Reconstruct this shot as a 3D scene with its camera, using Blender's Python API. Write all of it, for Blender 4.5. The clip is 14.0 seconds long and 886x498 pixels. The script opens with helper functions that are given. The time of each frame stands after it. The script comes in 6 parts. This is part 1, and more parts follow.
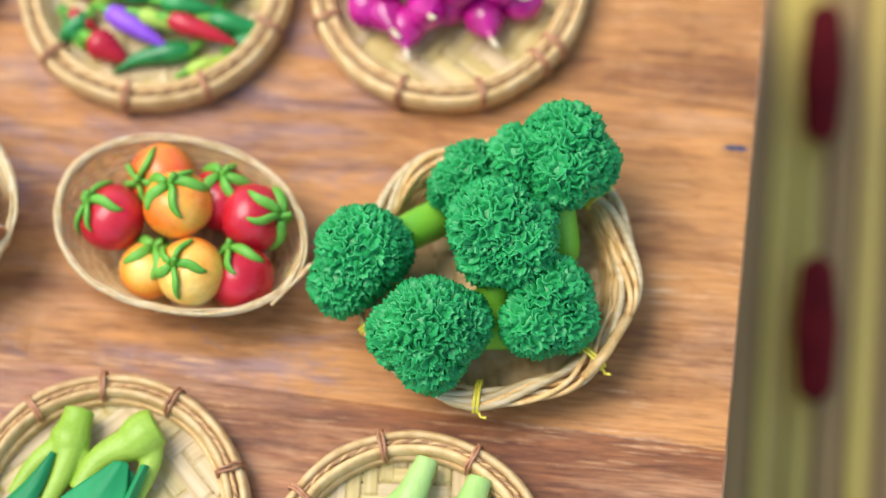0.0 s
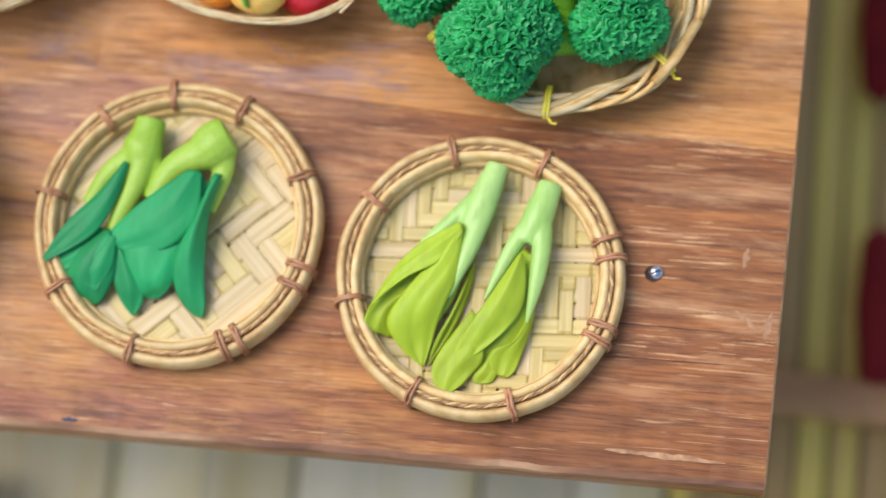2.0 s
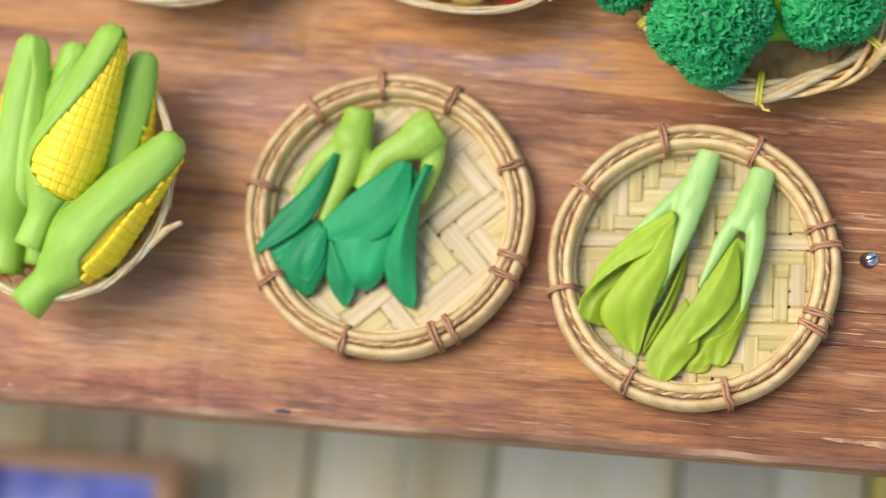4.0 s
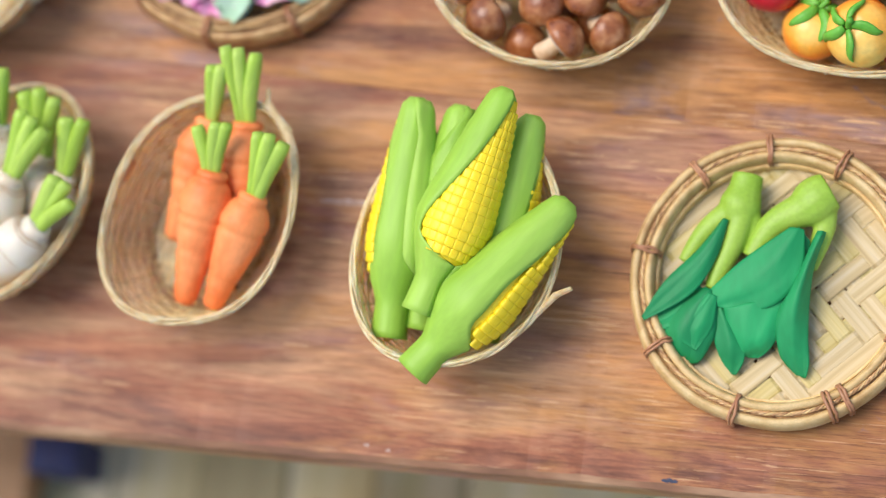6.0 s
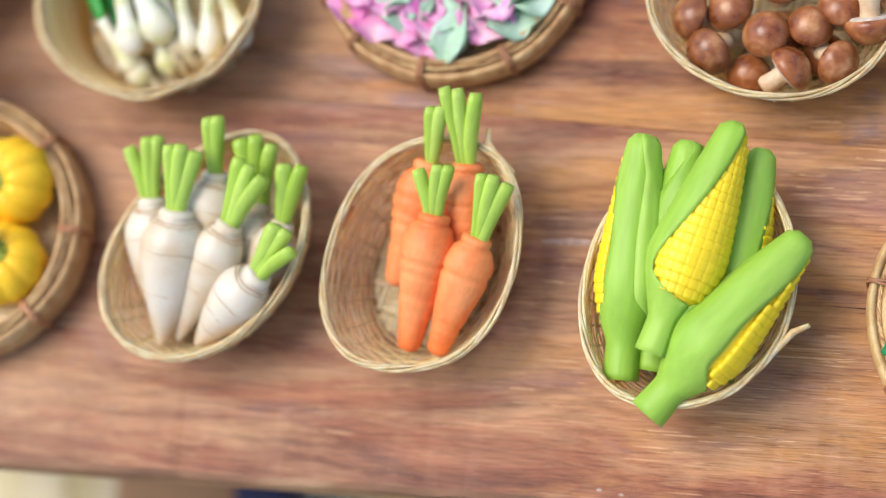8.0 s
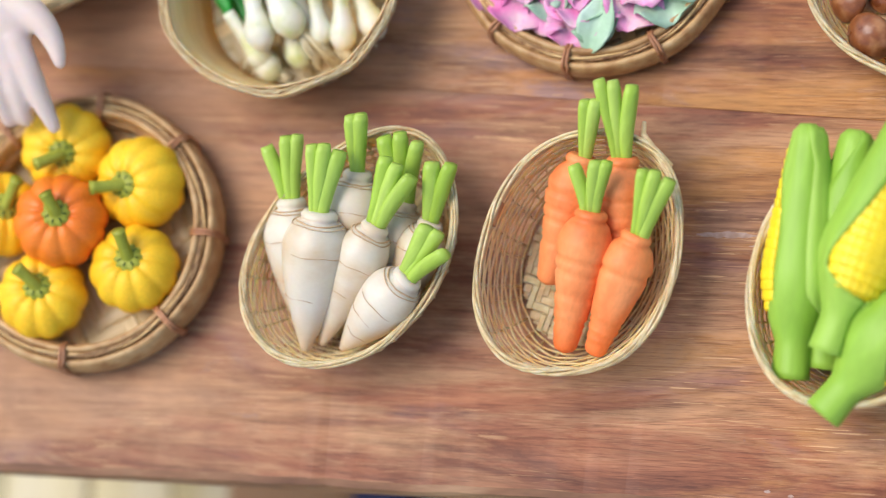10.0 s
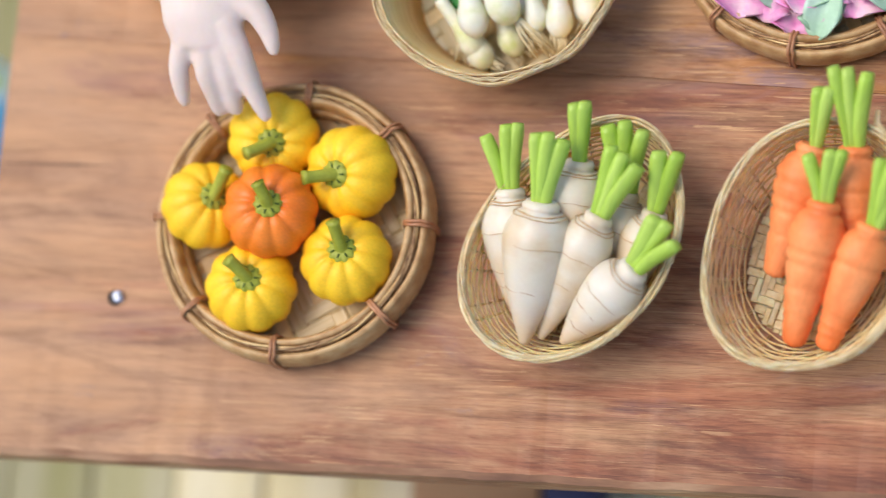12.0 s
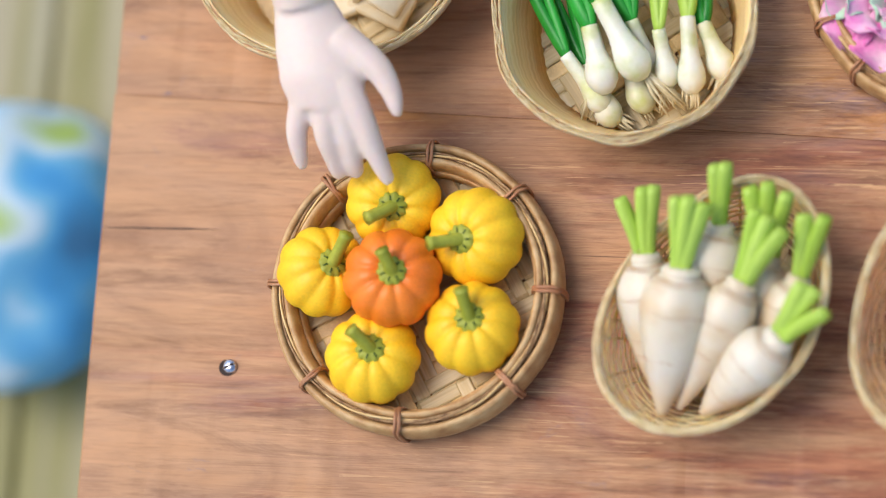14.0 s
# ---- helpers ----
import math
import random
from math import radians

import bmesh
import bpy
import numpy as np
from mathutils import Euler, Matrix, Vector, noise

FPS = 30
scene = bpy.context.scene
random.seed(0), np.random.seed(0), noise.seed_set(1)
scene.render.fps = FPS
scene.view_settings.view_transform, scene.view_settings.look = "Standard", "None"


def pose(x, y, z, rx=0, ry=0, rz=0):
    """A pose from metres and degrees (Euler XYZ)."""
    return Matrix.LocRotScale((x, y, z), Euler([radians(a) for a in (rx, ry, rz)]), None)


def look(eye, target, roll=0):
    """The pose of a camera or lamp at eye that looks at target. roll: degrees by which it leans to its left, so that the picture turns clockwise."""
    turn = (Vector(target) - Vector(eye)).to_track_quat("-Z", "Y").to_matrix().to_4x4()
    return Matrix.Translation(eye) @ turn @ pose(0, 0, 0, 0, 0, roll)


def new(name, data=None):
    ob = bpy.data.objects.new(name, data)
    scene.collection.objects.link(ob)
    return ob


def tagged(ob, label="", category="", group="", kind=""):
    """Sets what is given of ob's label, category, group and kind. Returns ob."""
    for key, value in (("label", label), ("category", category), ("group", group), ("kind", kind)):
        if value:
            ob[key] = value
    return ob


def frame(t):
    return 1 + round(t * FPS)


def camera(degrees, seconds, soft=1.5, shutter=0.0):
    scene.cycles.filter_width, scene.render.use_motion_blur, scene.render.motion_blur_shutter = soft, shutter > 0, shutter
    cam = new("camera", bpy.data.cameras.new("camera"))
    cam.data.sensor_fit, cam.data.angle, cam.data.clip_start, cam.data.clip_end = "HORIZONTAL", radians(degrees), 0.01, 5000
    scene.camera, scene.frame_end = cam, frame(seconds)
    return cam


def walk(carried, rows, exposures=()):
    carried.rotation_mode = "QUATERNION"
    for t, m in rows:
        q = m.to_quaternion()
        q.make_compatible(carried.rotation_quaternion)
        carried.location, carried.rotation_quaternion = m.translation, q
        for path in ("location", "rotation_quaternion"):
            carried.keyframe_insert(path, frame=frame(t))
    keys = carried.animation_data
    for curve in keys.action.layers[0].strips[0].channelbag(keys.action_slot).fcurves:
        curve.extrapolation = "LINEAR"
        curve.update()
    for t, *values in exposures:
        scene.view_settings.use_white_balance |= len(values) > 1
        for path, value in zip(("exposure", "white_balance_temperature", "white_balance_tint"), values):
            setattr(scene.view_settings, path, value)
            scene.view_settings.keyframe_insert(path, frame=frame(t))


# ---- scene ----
cam = camera(20.00, 14.0, soft=1.0, shutter=0.35)
cam.data.dof.use_dof, cam.data.dof.focus_distance, cam.data.dof.aperture_fstop = True, 0.868, 3.2
PATH = [
    (0, pose(0.3560, -0.1210, 0.8700, 20.046, 3.430, 5.939)),
    (0.5, pose(0.3570, -0.1220, 0.8700, 19.032, 3.202, 5.513)),
    (1, pose(0.3560, -0.1230, 0.8710, 16.913, 3.143, 5.585)),
    (1.5, pose(0.3520, -0.1220, 0.8710, 14.288, 3.508, 5.666)),
    (2, pose(0.3460, -0.1190, 0.8740, 13.097, 4.517, 5.640)),
    (2.2, pose(0.3420, -0.1170, 0.8750, 12.660, 4.939, 5.745)),
    (4.3, pose(0.3021, -0.1060, 0.8776, 11.945, 7.629, 5.698)),
    (4.5, pose(0.2883, -0.1050, 0.8785, 11.942, 7.499, 5.710)),
    (5, pose(0.2575, -0.1020, 0.8841, 12.379, 7.882, 6.389)),
    (5.5, pose(0.2255, -0.1042, 0.8825, 12.737, 9.084, 6.593)),
    (6, pose(0.2174, -0.1057, 0.8808, 12.993, 9.984, 6.664)),
    (6.5, pose(0.2144, -0.1056, 0.8767, 13.268, 10.453, 6.548)),
    (7, pose(0.2024, -0.1052, 0.8764, 13.300, 10.665, 6.437)),
    (7.5, pose(0.1853, -0.1033, 0.8762, 13.203, 11.665, 6.093)),
    (8, pose(0.1717, -0.1015, 0.8737, 13.412, 12.684, 5.713)),
    (10.5, pose(0.0778, -0.0760, 0.8596, 11.327, 11.957, 4.097)),
    (11, pose(0.0604, -0.0798, 0.8545, 11.546, 12.310, 4.476)),
    (11.5, pose(0.0450, -0.0831, 0.8526, 11.469, 12.467, 4.186)),
    (12, pose(0.0302, -0.0821, 0.8577, 11.594, 12.833, 4.458)),
    (12.5, pose(0.0092, -0.0760, 0.8584, 11.892, 13.584, 4.374)),
    (13, pose(-0.0058, -0.0683, 0.8552, 12.423, 13.246, 3.878)),
    (13.5, pose(-0.0184, -0.0657, 0.8447, 12.177, 12.989, 3.933)),
    (14, pose(-0.0253, -0.0579, 0.8379, 11.540, 12.707, 3.778)),
]
walk(cam, PATH, [(0, 0.86), (1.5, 0.65), (2.2, 0.65), (5, 0.64), (8, 0.66), (11, 0.50), (14, 0.52)])


# ---- light: soft daylight from the side of the table's low end ----
world = bpy.data.worlds.new("world")
scene.world = world
world.use_nodes = True
sky = world.node_tree.nodes.new("ShaderNodeTexSky")
sky.sky_type, sky.sun_disc, sky.sun_elevation, sky.sun_rotation = "NISHITA", False, radians(62), radians(-75)
sky.dust_density, sky.ozone_density = 1.5, 1.0
world.node_tree.links.new(sky.outputs[0], world.node_tree.nodes["Background"].inputs[0])
world.node_tree.nodes["Background"].inputs[1].default_value = 0.15
lamp = bpy.data.lights.new("sun", "SUN")
lamp.energy, lamp.angle, lamp.color = 1.80, radians(37), (1.0, 0.925, 0.88)
sun = new("sun", lamp)
sun.matrix_world = look((-1.0, 0.30, 2.0), (0, 0.1, 0))


# ---- helpers ----
def part(name, bm, material, parent, label="", smooth=True):
    me = bpy.data.meshes.new(name)
    bm.to_mesh(me)
    bm.free()
    if smooth:
        me.polygons.foreach_set("use_smooth", [True] * len(me.polygons))
    me.materials.append(material)
    ob = new(name, me)
    ob.parent = parent
    if label:
        ob["label"] = label
    return ob


def share(name, me, parent, m):
    ob = new(name, me)
    ob.parent = parent
    ob.matrix_basis = m
    return ob


def thing(name, m, label, category, group=""):
    ob = new(name)
    ob.matrix_basis = m
    ob.empty_display_size = 0.01
    return tagged(ob, label, category, group)


def along(p0, p1, up=(0, 0, 1), spin=0.0):
    """Pose at p0 whose Y runs to p1 and whose Z leans to up; spin turns it about its own Y."""
    p0, p1 = Vector(p0), Vector(p1)
    y = (p1 - p0).normalized()
    x = y.cross(Vector(up)).normalized()
    z = x.cross(y)
    m = Matrix((x, y, z)).transposed().to_4x4()
    return Matrix.Translation(p0) @ m @ Matrix.Rotation(radians(spin), 4, "Y")


def tube(bm, pts, rad, seg=8, flat=1.0, closed=False, up=None):
    """A swept tube through pts with a radius for each; flat squeezes it across its second side."""
    pts = [Vector(p) for p in pts]
    n = len(pts)
    rad = [rad] * n if isinstance(rad, (int, float)) else rad
    rings, side = [], None
    for i, p in enumerate(pts):
        a = pts[(i - 1) % n] if closed or i else p
        b = pts[(i + 1) % n] if closed or i < n - 1 else p
        d = (b - a).normalized()
        if up is not None:
            s = d.cross(Vector(up)).normalized()
        elif side is None:
            s = d.orthogonal().normalized()
        else:
            s = (side - d * side.dot(d)).normalized()
        side = s
        t = d.cross(s)
        rings.append([bm.verts.new(p + (s * math.cos(k * math.tau / seg) + t * math.sin(k * math.tau / seg) * flat) * rad[i]) for k in range(seg)])
    for i in range(n if closed else n - 1):
        r0, r1 = rings[i], rings[(i + 1) % n]
        for k in range(seg):
            bm.faces.new((r0[k], r0[(k + 1) % seg], r1[(k + 1) % seg], r1[k]))
    if not closed:
        bm.faces.new(rings[0][::-1])
        bm.faces.new(rings[-1])
    return bm


def smoothed(pts, n):
    """A smooth line of n points through a few."""
    pts = [Vector(p) for p in pts]
    out = []
    for i in range(n):
        u = i / (n - 1) * (len(pts) - 1)
        k = min(int(u), len(pts) - 2)
        f = u - k
        a, b, c, d = pts[max(k - 1, 0)], pts[k], pts[k + 1], pts[min(k + 2, len(pts) - 1)]
        out.append(0.5 * (2 * b + (c - a) * f + (2 * a - 5 * b + 4 * c - d) * f * f + (3 * b - a - 3 * c + d) * f ** 3))
    return out


def slab(bm, x0, x1, y0, y1, z0, z1, bevel=0.0, segments=2):
    g = bmesh.ops.create_cube(bm, size=1, matrix=Matrix.Translation(((x0 + x1) / 2, (y0 + y1) / 2, (z0 + z1) / 2)) @ Matrix.Diagonal((x1 - x0, y1 - y0, z1 - z0, 1)))
    if bevel:
        bmesh.ops.bevel(bm, geom=list({e for v in g["verts"] for e in v.link_edges}), offset=bevel, segments=segments, affect="EDGES", profile=0.5)
    return bm


def profile_y(bm, rows, seg=20, bump=None):
    """A turned body along Y: rows of (y, radius); bump(angle, y) scales the radius."""
    rings = []
    for y, r in rows:
        ring = []
        for k in range(seg):
            a = k * math.tau / seg
            q = r * (bump(a, y) if bump else 1)
            ring.append(bm.verts.new((q * math.sin(a), y, q * math.cos(a))))
        rings.append(ring)
    for r0, r1 in zip(rings, rings[1:]):
        for k in range(seg):
            bm.faces.new((r0[k], r0[(k + 1) % seg], r1[(k + 1) % seg], r1[k]))
    bm.faces.new(rings[0][::-1])
    bm.faces.new(rings[-1])
    bmesh.ops.recalc_face_normals(bm, faces=bm.faces)
    return bm


def leaf_blade(bm, p0, p1, width, lift=0.0, cup=0.3, wave=0.0, thick=0.0007, up=(0, 0, 1), roll=0.0, widest=0.55, seed=0, rows=14, cols=8):
    """A leaf with thickness from p0 to p1: cup folds its halves up along the rib, lift arches it, wave ruffles its rim."""
    m = along(p0, p1, up, roll)
    length = (Vector(p1) - Vector(p0)).length
    rnd = random.Random(seed)
    ph = rnd.uniform(0, 6)
    layers = []
    for s in (0, 1):
        grid = []
        for i in range(rows + 1):
            u = i / rows
            q = u ** (math.log(0.5) / math.log(widest))
            w = width * 0.5 * (math.sin(math.pi * min(max(q, 0.02), 0.985)) ** (0.8 if q < 0.5 else 0.42))
            if q < 0.5:
                w = max(w, width * 0.5 * (0.26 + 0.6 * q))
            row = []
            for j in range(cols + 1):
                v = j / cols * 2 - 1
                z = lift * math.sin(math.pi * u) + cup * w * (abs(v) ** 1.4) + wave * width * abs(v) ** 2 * math.sin(u * 11 + ph + (2 if v > 0 else 0))
                z -= 0.03 * width * math.exp(-(v * 7) ** 2)
                z += 0.012 * width * math.sin((u * 9 - abs(v) * 2.2) * math.tau * 0.5) * abs(v)
                row.append(bm.verts.new(m @ Vector((w * v, u * length, z - s * thick))))
            grid.append(row)
        layers.append(grid)
    top, low = layers
    for i in range(rows):
        for j in range(cols):
            bm.faces.new((top[i][j], top[i][j + 1], top[i + 1][j + 1], top[i + 1][j]))
            bm.faces.new((low[i][j], low[i + 1][j], low[i + 1][j + 1], low[i][j + 1]))
    for i in range(rows):
        bm.faces.new((top[i][0], top[i + 1][0], low[i + 1][0], low[i][0]))
        bm.faces.new((top[i][cols], low[i][cols], low[i + 1][cols], top[i + 1][cols]))
    for j in range(cols):
        bm.faces.new((top[0][j], low[0][j], low[0][j + 1], top[0][j + 1]))
        bm.faces.new((top[rows][j], top[rows][j + 1], low[rows][j + 1], low[rows][j]))
    return bm


def sheet(bm, left, right, arch=0.001, thick=0.0007, rows=22, cols=14, seed=0, blunt=0.82):
    """A soft clay leaf between two edge lines: arch bulges it, with a shallow rib and slight ripples."""
    a, b = smoothed(left, rows + 1), smoothed(right, rows + 1)
    layers = []
    for s in (0, 1):
        grid = []
        for i in range(rows + 1):
            u = i / rows
            row = []
            for j in range(cols + 1):
                v = j / cols
                close = 1.0 if u < 0.8 else math.sqrt(1 - blunt * ((u - 0.8) / 0.2) ** 2)
                p = a[i].lerp(b[i], 0.5 + (v - 0.5) * close * (1.14 if blunt < 0.5 else 1.0))
                w = (b[i] - a[i]).length
                p.z += arch * math.sin(math.pi * v) * math.sin(math.pi * min(1, 0.12 + u * 1.1)) + 0.045 * w * noise.noise(Vector((u * 3 + seed, v * 2.5, seed * 1.7)))
                p.z += 0.0001 * math.sin((v * 5 + u * 2.5 + seed) * math.tau) * math.sin(math.pi * v)
                p.z += 0.0022 * (abs(((v * 1.6 + u * 0.5 + seed * 0.37) % 1) - 0.5) - 0.25) * math.sin(math.pi * v) * min(1, w / 0.012)
                row.append(bm.verts.new(p - Vector((0, 0, s * thick * (0.35 + 0.65 * math.sin(math.pi * v))))))
            grid.append(row)
        layers.append(grid)
    top, low = layers
    for i in range(rows):
        for j in range(cols):
            bm.faces.new((top[i][j], top[i][j + 1], top[i + 1][j + 1], top[i + 1][j]))
            bm.faces.new((low[i][j], low[i + 1][j], low[i + 1][j + 1], low[i][j + 1]))
        bm.faces.new((top[i][0], top[i + 1][0], low[i + 1][0], low[i][0]))
        bm.faces.new((top[i][cols], low[i][cols], low[i + 1][cols], top[i + 1][cols]))
    for j in range(cols):
        bm.faces.new((top[0][j], low[0][j], low[0][j + 1], top[0][j + 1]))
        bm.faces.new((top[rows][j], top[rows][j + 1], low[rows][j + 1], low[rows][j]))
    bmesh.ops.recalc_face_normals(bm, faces=bm.faces)
    return bm


# ---- materials ----
def material(name, stops, scale=60.0, rough=0.5, bump=0.15, bump_scale=900.0, stretch=(1, 1, 1), vary=0.0, detail=4.0, spec=0.4, fine=0.18, metal=0.0, bump_distance=0.0004, sss=0.0):
    m = bpy.data.materials.new(name)
    m.use_nodes = True
    nt = m.node_tree
    N, K = nt.nodes, nt.links
    bsdf = N["Principled BSDF"]
    tc = N.new("ShaderNodeTexCoord")
    mp = N.new("ShaderNodeMapping")
    mp.inputs["Scale"].default_value = stretch
    K.new(tc.outputs["Object"], mp.inputs[0])
    info = N.new("ShaderNodeObjectInfo")
    off = N.new("ShaderNodeVectorMath")
    off.operation = "SCALE"
    off.inputs[0].default_value = (3.1, 1.7, 2.3)
    K.new(info.outputs["Random"], off.inputs["Scale"])
    add = N.new("ShaderNodeVectorMath")
    K.new(mp.outputs[0], add.inputs[0])
    K.new(off.outputs[0], add.inputs[1])
    n1 = N.new("ShaderNodeTexNoise")
    n1.inputs["Scale"].default_value, n1.inputs["Detail"].default_value = scale, detail
    K.new(add.outputs[0], n1.inputs["Vector"])
    ramp = N.new("ShaderNodeValToRGB")
    e = ramp.color_ramp.elements
    lo, hi = 0.3, 0.7
    for i, c in enumerate(stops):
        pos = lo + (hi - lo) * i / max(len(stops) - 1, 1)
        el = e[i] if i < 2 else e.new(pos)
        el.position, el.color = pos, (*c, 1)
    K.new(n1.outputs[0], ramp.inputs[0])
    n2 = N.new("ShaderNodeTexNoise")
    n2.inputs["Scale"].default_value, n2.inputs["Detail"].default_value = bump_scale, 3.0
    K.new(add.outputs[0], n2.inputs["Vector"])
    hsv = N.new("ShaderNodeHueSaturation")
    K.new(ramp.outputs[0], hsv.inputs["Color"])
    va = N.new("ShaderNodeMath")
    va.operation = "MULTIPLY_ADD"
    va.inputs[1].default_value, va.inputs[2].default_value = fine * 2, 1 - fine
    K.new(n2.outputs[0], va.inputs[0])
    vb = N.new("ShaderNodeMath")
    vb.operation = "MULTIPLY_ADD"
    vb.inputs[1].default_value, vb.inputs[2].default_value = vary, 1 - vary / 2
    K.new(info.outputs["Random"], vb.inputs[0])
    vc = N.new("ShaderNodeMath")
    vc.operation = "MULTIPLY"
    K.new(va.outputs[0], vc.inputs[0])
    K.new(vb.outputs[0], vc.inputs[1])
    K.new(vc.outputs[0], hsv.inputs["Value"])
    K.new(hsv.outputs[0], bsdf.inputs["Base Color"])
    rr = N.new("ShaderNodeMath")
    rr.operation = "MULTIPLY_ADD"
    rr.inputs[1].default_value, rr.inputs[2].default_value = 0.25, rough - 0.12
    K.new(n1.outputs[0], rr.inputs[0])
    K.new(rr.outputs[0], bsdf.inputs["Roughness"])
    bsdf.inputs["Specular IOR Level"].default_value = spec
    bsdf.inputs["Metallic"].default_value = metal
    if sss:
        bsdf.inputs["Subsurface Weight"].default_value = sss
        bsdf.inputs["Subsurface Scale"].default_value = 1.0
        bsdf.inputs["Subsurface Radius"].default_value = (0.003, 0.002, 0.0012)
    bp = N.new("ShaderNodeBump")
    bp.inputs["Strength"].default_value, bp.inputs["Distance"].default_value = bump, bump_distance
    K.new(n2.outputs[0], bp.inputs["Height"])
    K.new(bp.outputs[0], bsdf.inputs["Normal"])
    return m


def wood_material(name, red_end, amber, greyed, bare, seed):
    """Stained softwood: fibres along X, scratches rubbed bare, greyed and amber patches, dark pores and a few cracks."""
    m = bpy.data.materials.new(name)
    m.use_nodes = True
    nt = m.node_tree
    N, K = nt.nodes, nt.links
    bsdf = N["Principled BSDF"]
    tc = N.new("ShaderNodeTexCoord")
    sep = N.new("ShaderNodeSeparateXYZ")
    K.new(tc.outputs["Object"], sep.inputs[0])

    def grain(fx, fy, detail=4.0, rough=0.6, distort=0.0):
        """Noise with fx and fy waves to the metre along and across the fibres."""
        mp = N.new("ShaderNodeMapping")
        mp.inputs["Scale"].default_value = (fx, fy, fy)
        mp.inputs["Location"].default_value = (seed * 3.7, seed * 1.9, seed * 5.3)
        mp.inputs["Rotation"].default_value = (0.7, 0.4, 0.6)
        K.new(tc.outputs["Object"], mp.inputs[0])
        n = N.new("ShaderNodeTexNoise")
        n.inputs["Scale"].default_value, n.inputs["Detail"].default_value = 1.0, detail
        n.inputs["Roughness"].default_value, n.inputs["Distortion"].default_value = rough, distort
        K.new(mp.outputs[0], n.inputs["Vector"])
        return n.outputs[0]

    def ramp(src, rows):
        r = N.new("ShaderNodeValToRGB")
        e = r.color_ramp.elements
        for i, (p, c) in enumerate(rows):
            el = e[i] if i < 2 else e.new(p)
            c = (c, c, c) if isinstance(c, (int, float)) else c
            el.position, el.color = p, (*c, 1)
        K.new(src, r.inputs[0])
        return r.outputs[0]

    def mix(fac, a, b, kind="MIX"):
        x = N.new("ShaderNodeMix")
        x.data_type, x.blend_type = "RGBA", kind
        for s, v in ((0, fac), (6, a), (7, b)):
            if isinstance(v, tuple):
                x.inputs[s].default_value = (*v, 1)
            elif isinstance(v, float):
                x.inputs[s].default_value = v
            else:
                K.new(v, x.inputs[s])
        return x.outputs[2]

    def span(axis, x0, x1, y0, y1):
        """A value that runs from y0 to y1 between two places along an axis."""
        r = N.new("ShaderNodeMapRange")
        for key, v in zip(("From Min", "From Max", "To Min", "To Max"), (x0, x1, y0, y1)):
            r.inputs[key].default_value = v
        K.new(sep.outputs[axis], r.inputs["Value"])
        return r.outputs[0]

    def math_(op, a, b):
        x = N.new("ShaderNodeMath")
        x.operation = op
        for i, v in enumerate((a, b)):
            if isinstance(v, float):
                x.inputs[i].default_value = v
            else:
                K.new(v, x.inputs[i])
        return x.outputs[0]

    # broad growth bands, then coarse and fine fibres
    c = ramp(grain(7, 40, 9, 0.72, 1.2), [(0.34, (0.160, 0.050, 0.022)), (0.44, (0.262, 0.090, 0.040)), (0.54, (0.345, 0.132, 0.060)), (0.64, (0.450, 0.200, 0.096))])
    c = mix(ramp(math_("ADD", grain(5, 22, 6, 0.66, 0.8), span(0, -0.22, 0.30, -0.06, amber)), [(0.50, 0.0), (0.62, 0.80)]), c, (0.470, 0.226, 0.060))
    c = mix(ramp(math_("ADD", grain(8, 26, 7, 0.7, 0.9), math_("ADD", span(0, -0.36, -0.02, 0.01, 0.0), span(0, 0.23, 0.31, 0.0, -0.16))), [(0.51, 0.0), (0.62, greyed)]), c, (0.262, 0.166, 0.165))
    # a second, redder coat at one end
    coat = ramp(math_("ADD", grain(6, 40, 6, 0.7, 0.4), span(0, 0.08, 0.28, -0.26, red_end)), [(0.44, 0.0), (0.60, 0.88)])
    c = mix(coat, c, ramp(grain(5, 120, 6, 0.7, 0.3), [(0.36, (0.150, 0.046, 0.013)), (0.62, (0.320, 0.118, 0.034))]))
    # rubbed and bleached towards the other end
    c = mix(ramp(math_("ADD", grain(7, 34, 7, 0.7, 0.8), span(0, -0.36, bare, 0.15, -0.075)), [(0.46, 0.0), (0.60, 0.85)]), c, (0.45, 0.245, 0.118))
    streak = ramp(grain(5, 48, 8, 0.72, 1.0), [(0.36, (0.60, 0.53, 0.49)), (0.47, (1, 1, 1))])
    c = mix(span(0, -0.34, -0.05, 0.65, 1.0), c, mix(1.0, c, streak, "MULTIPLY"))
    dark = ramp(grain(9, 70, 9, 0.76, 1.0), [(0.33, (0.58, 0.52, 0.48)), (0.46, (1, 1, 1)), (0.64, (1.10, 1.06, 1.00))])
    c = mix(0.80, c, dark, "MULTIPLY")
    busy = span(0, -0.30, 0.04, 0.30, 1.0)
    fibre = ramp(grain(26, 300, 6, 0.74, 0.4), [(0.33, (0.86, 0.83, 0.81)), (0.47, (1, 1, 1)), (0.66, (1.06, 1.04, 1.02))])
    c = mix(busy, c, mix(1.0, c, fibre, "MULTIPLY"))
    fine = ramp(grain(60, 1500, 3, 0.65, 0.2), [(0.36, (0.66, 0.60, 0.56)), (0.48, (1, 1, 1)), (0.66, (1.10, 1.08, 1.04))])
    c = mix(busy, c, mix(1.0, c, fine, "MULTIPLY"))
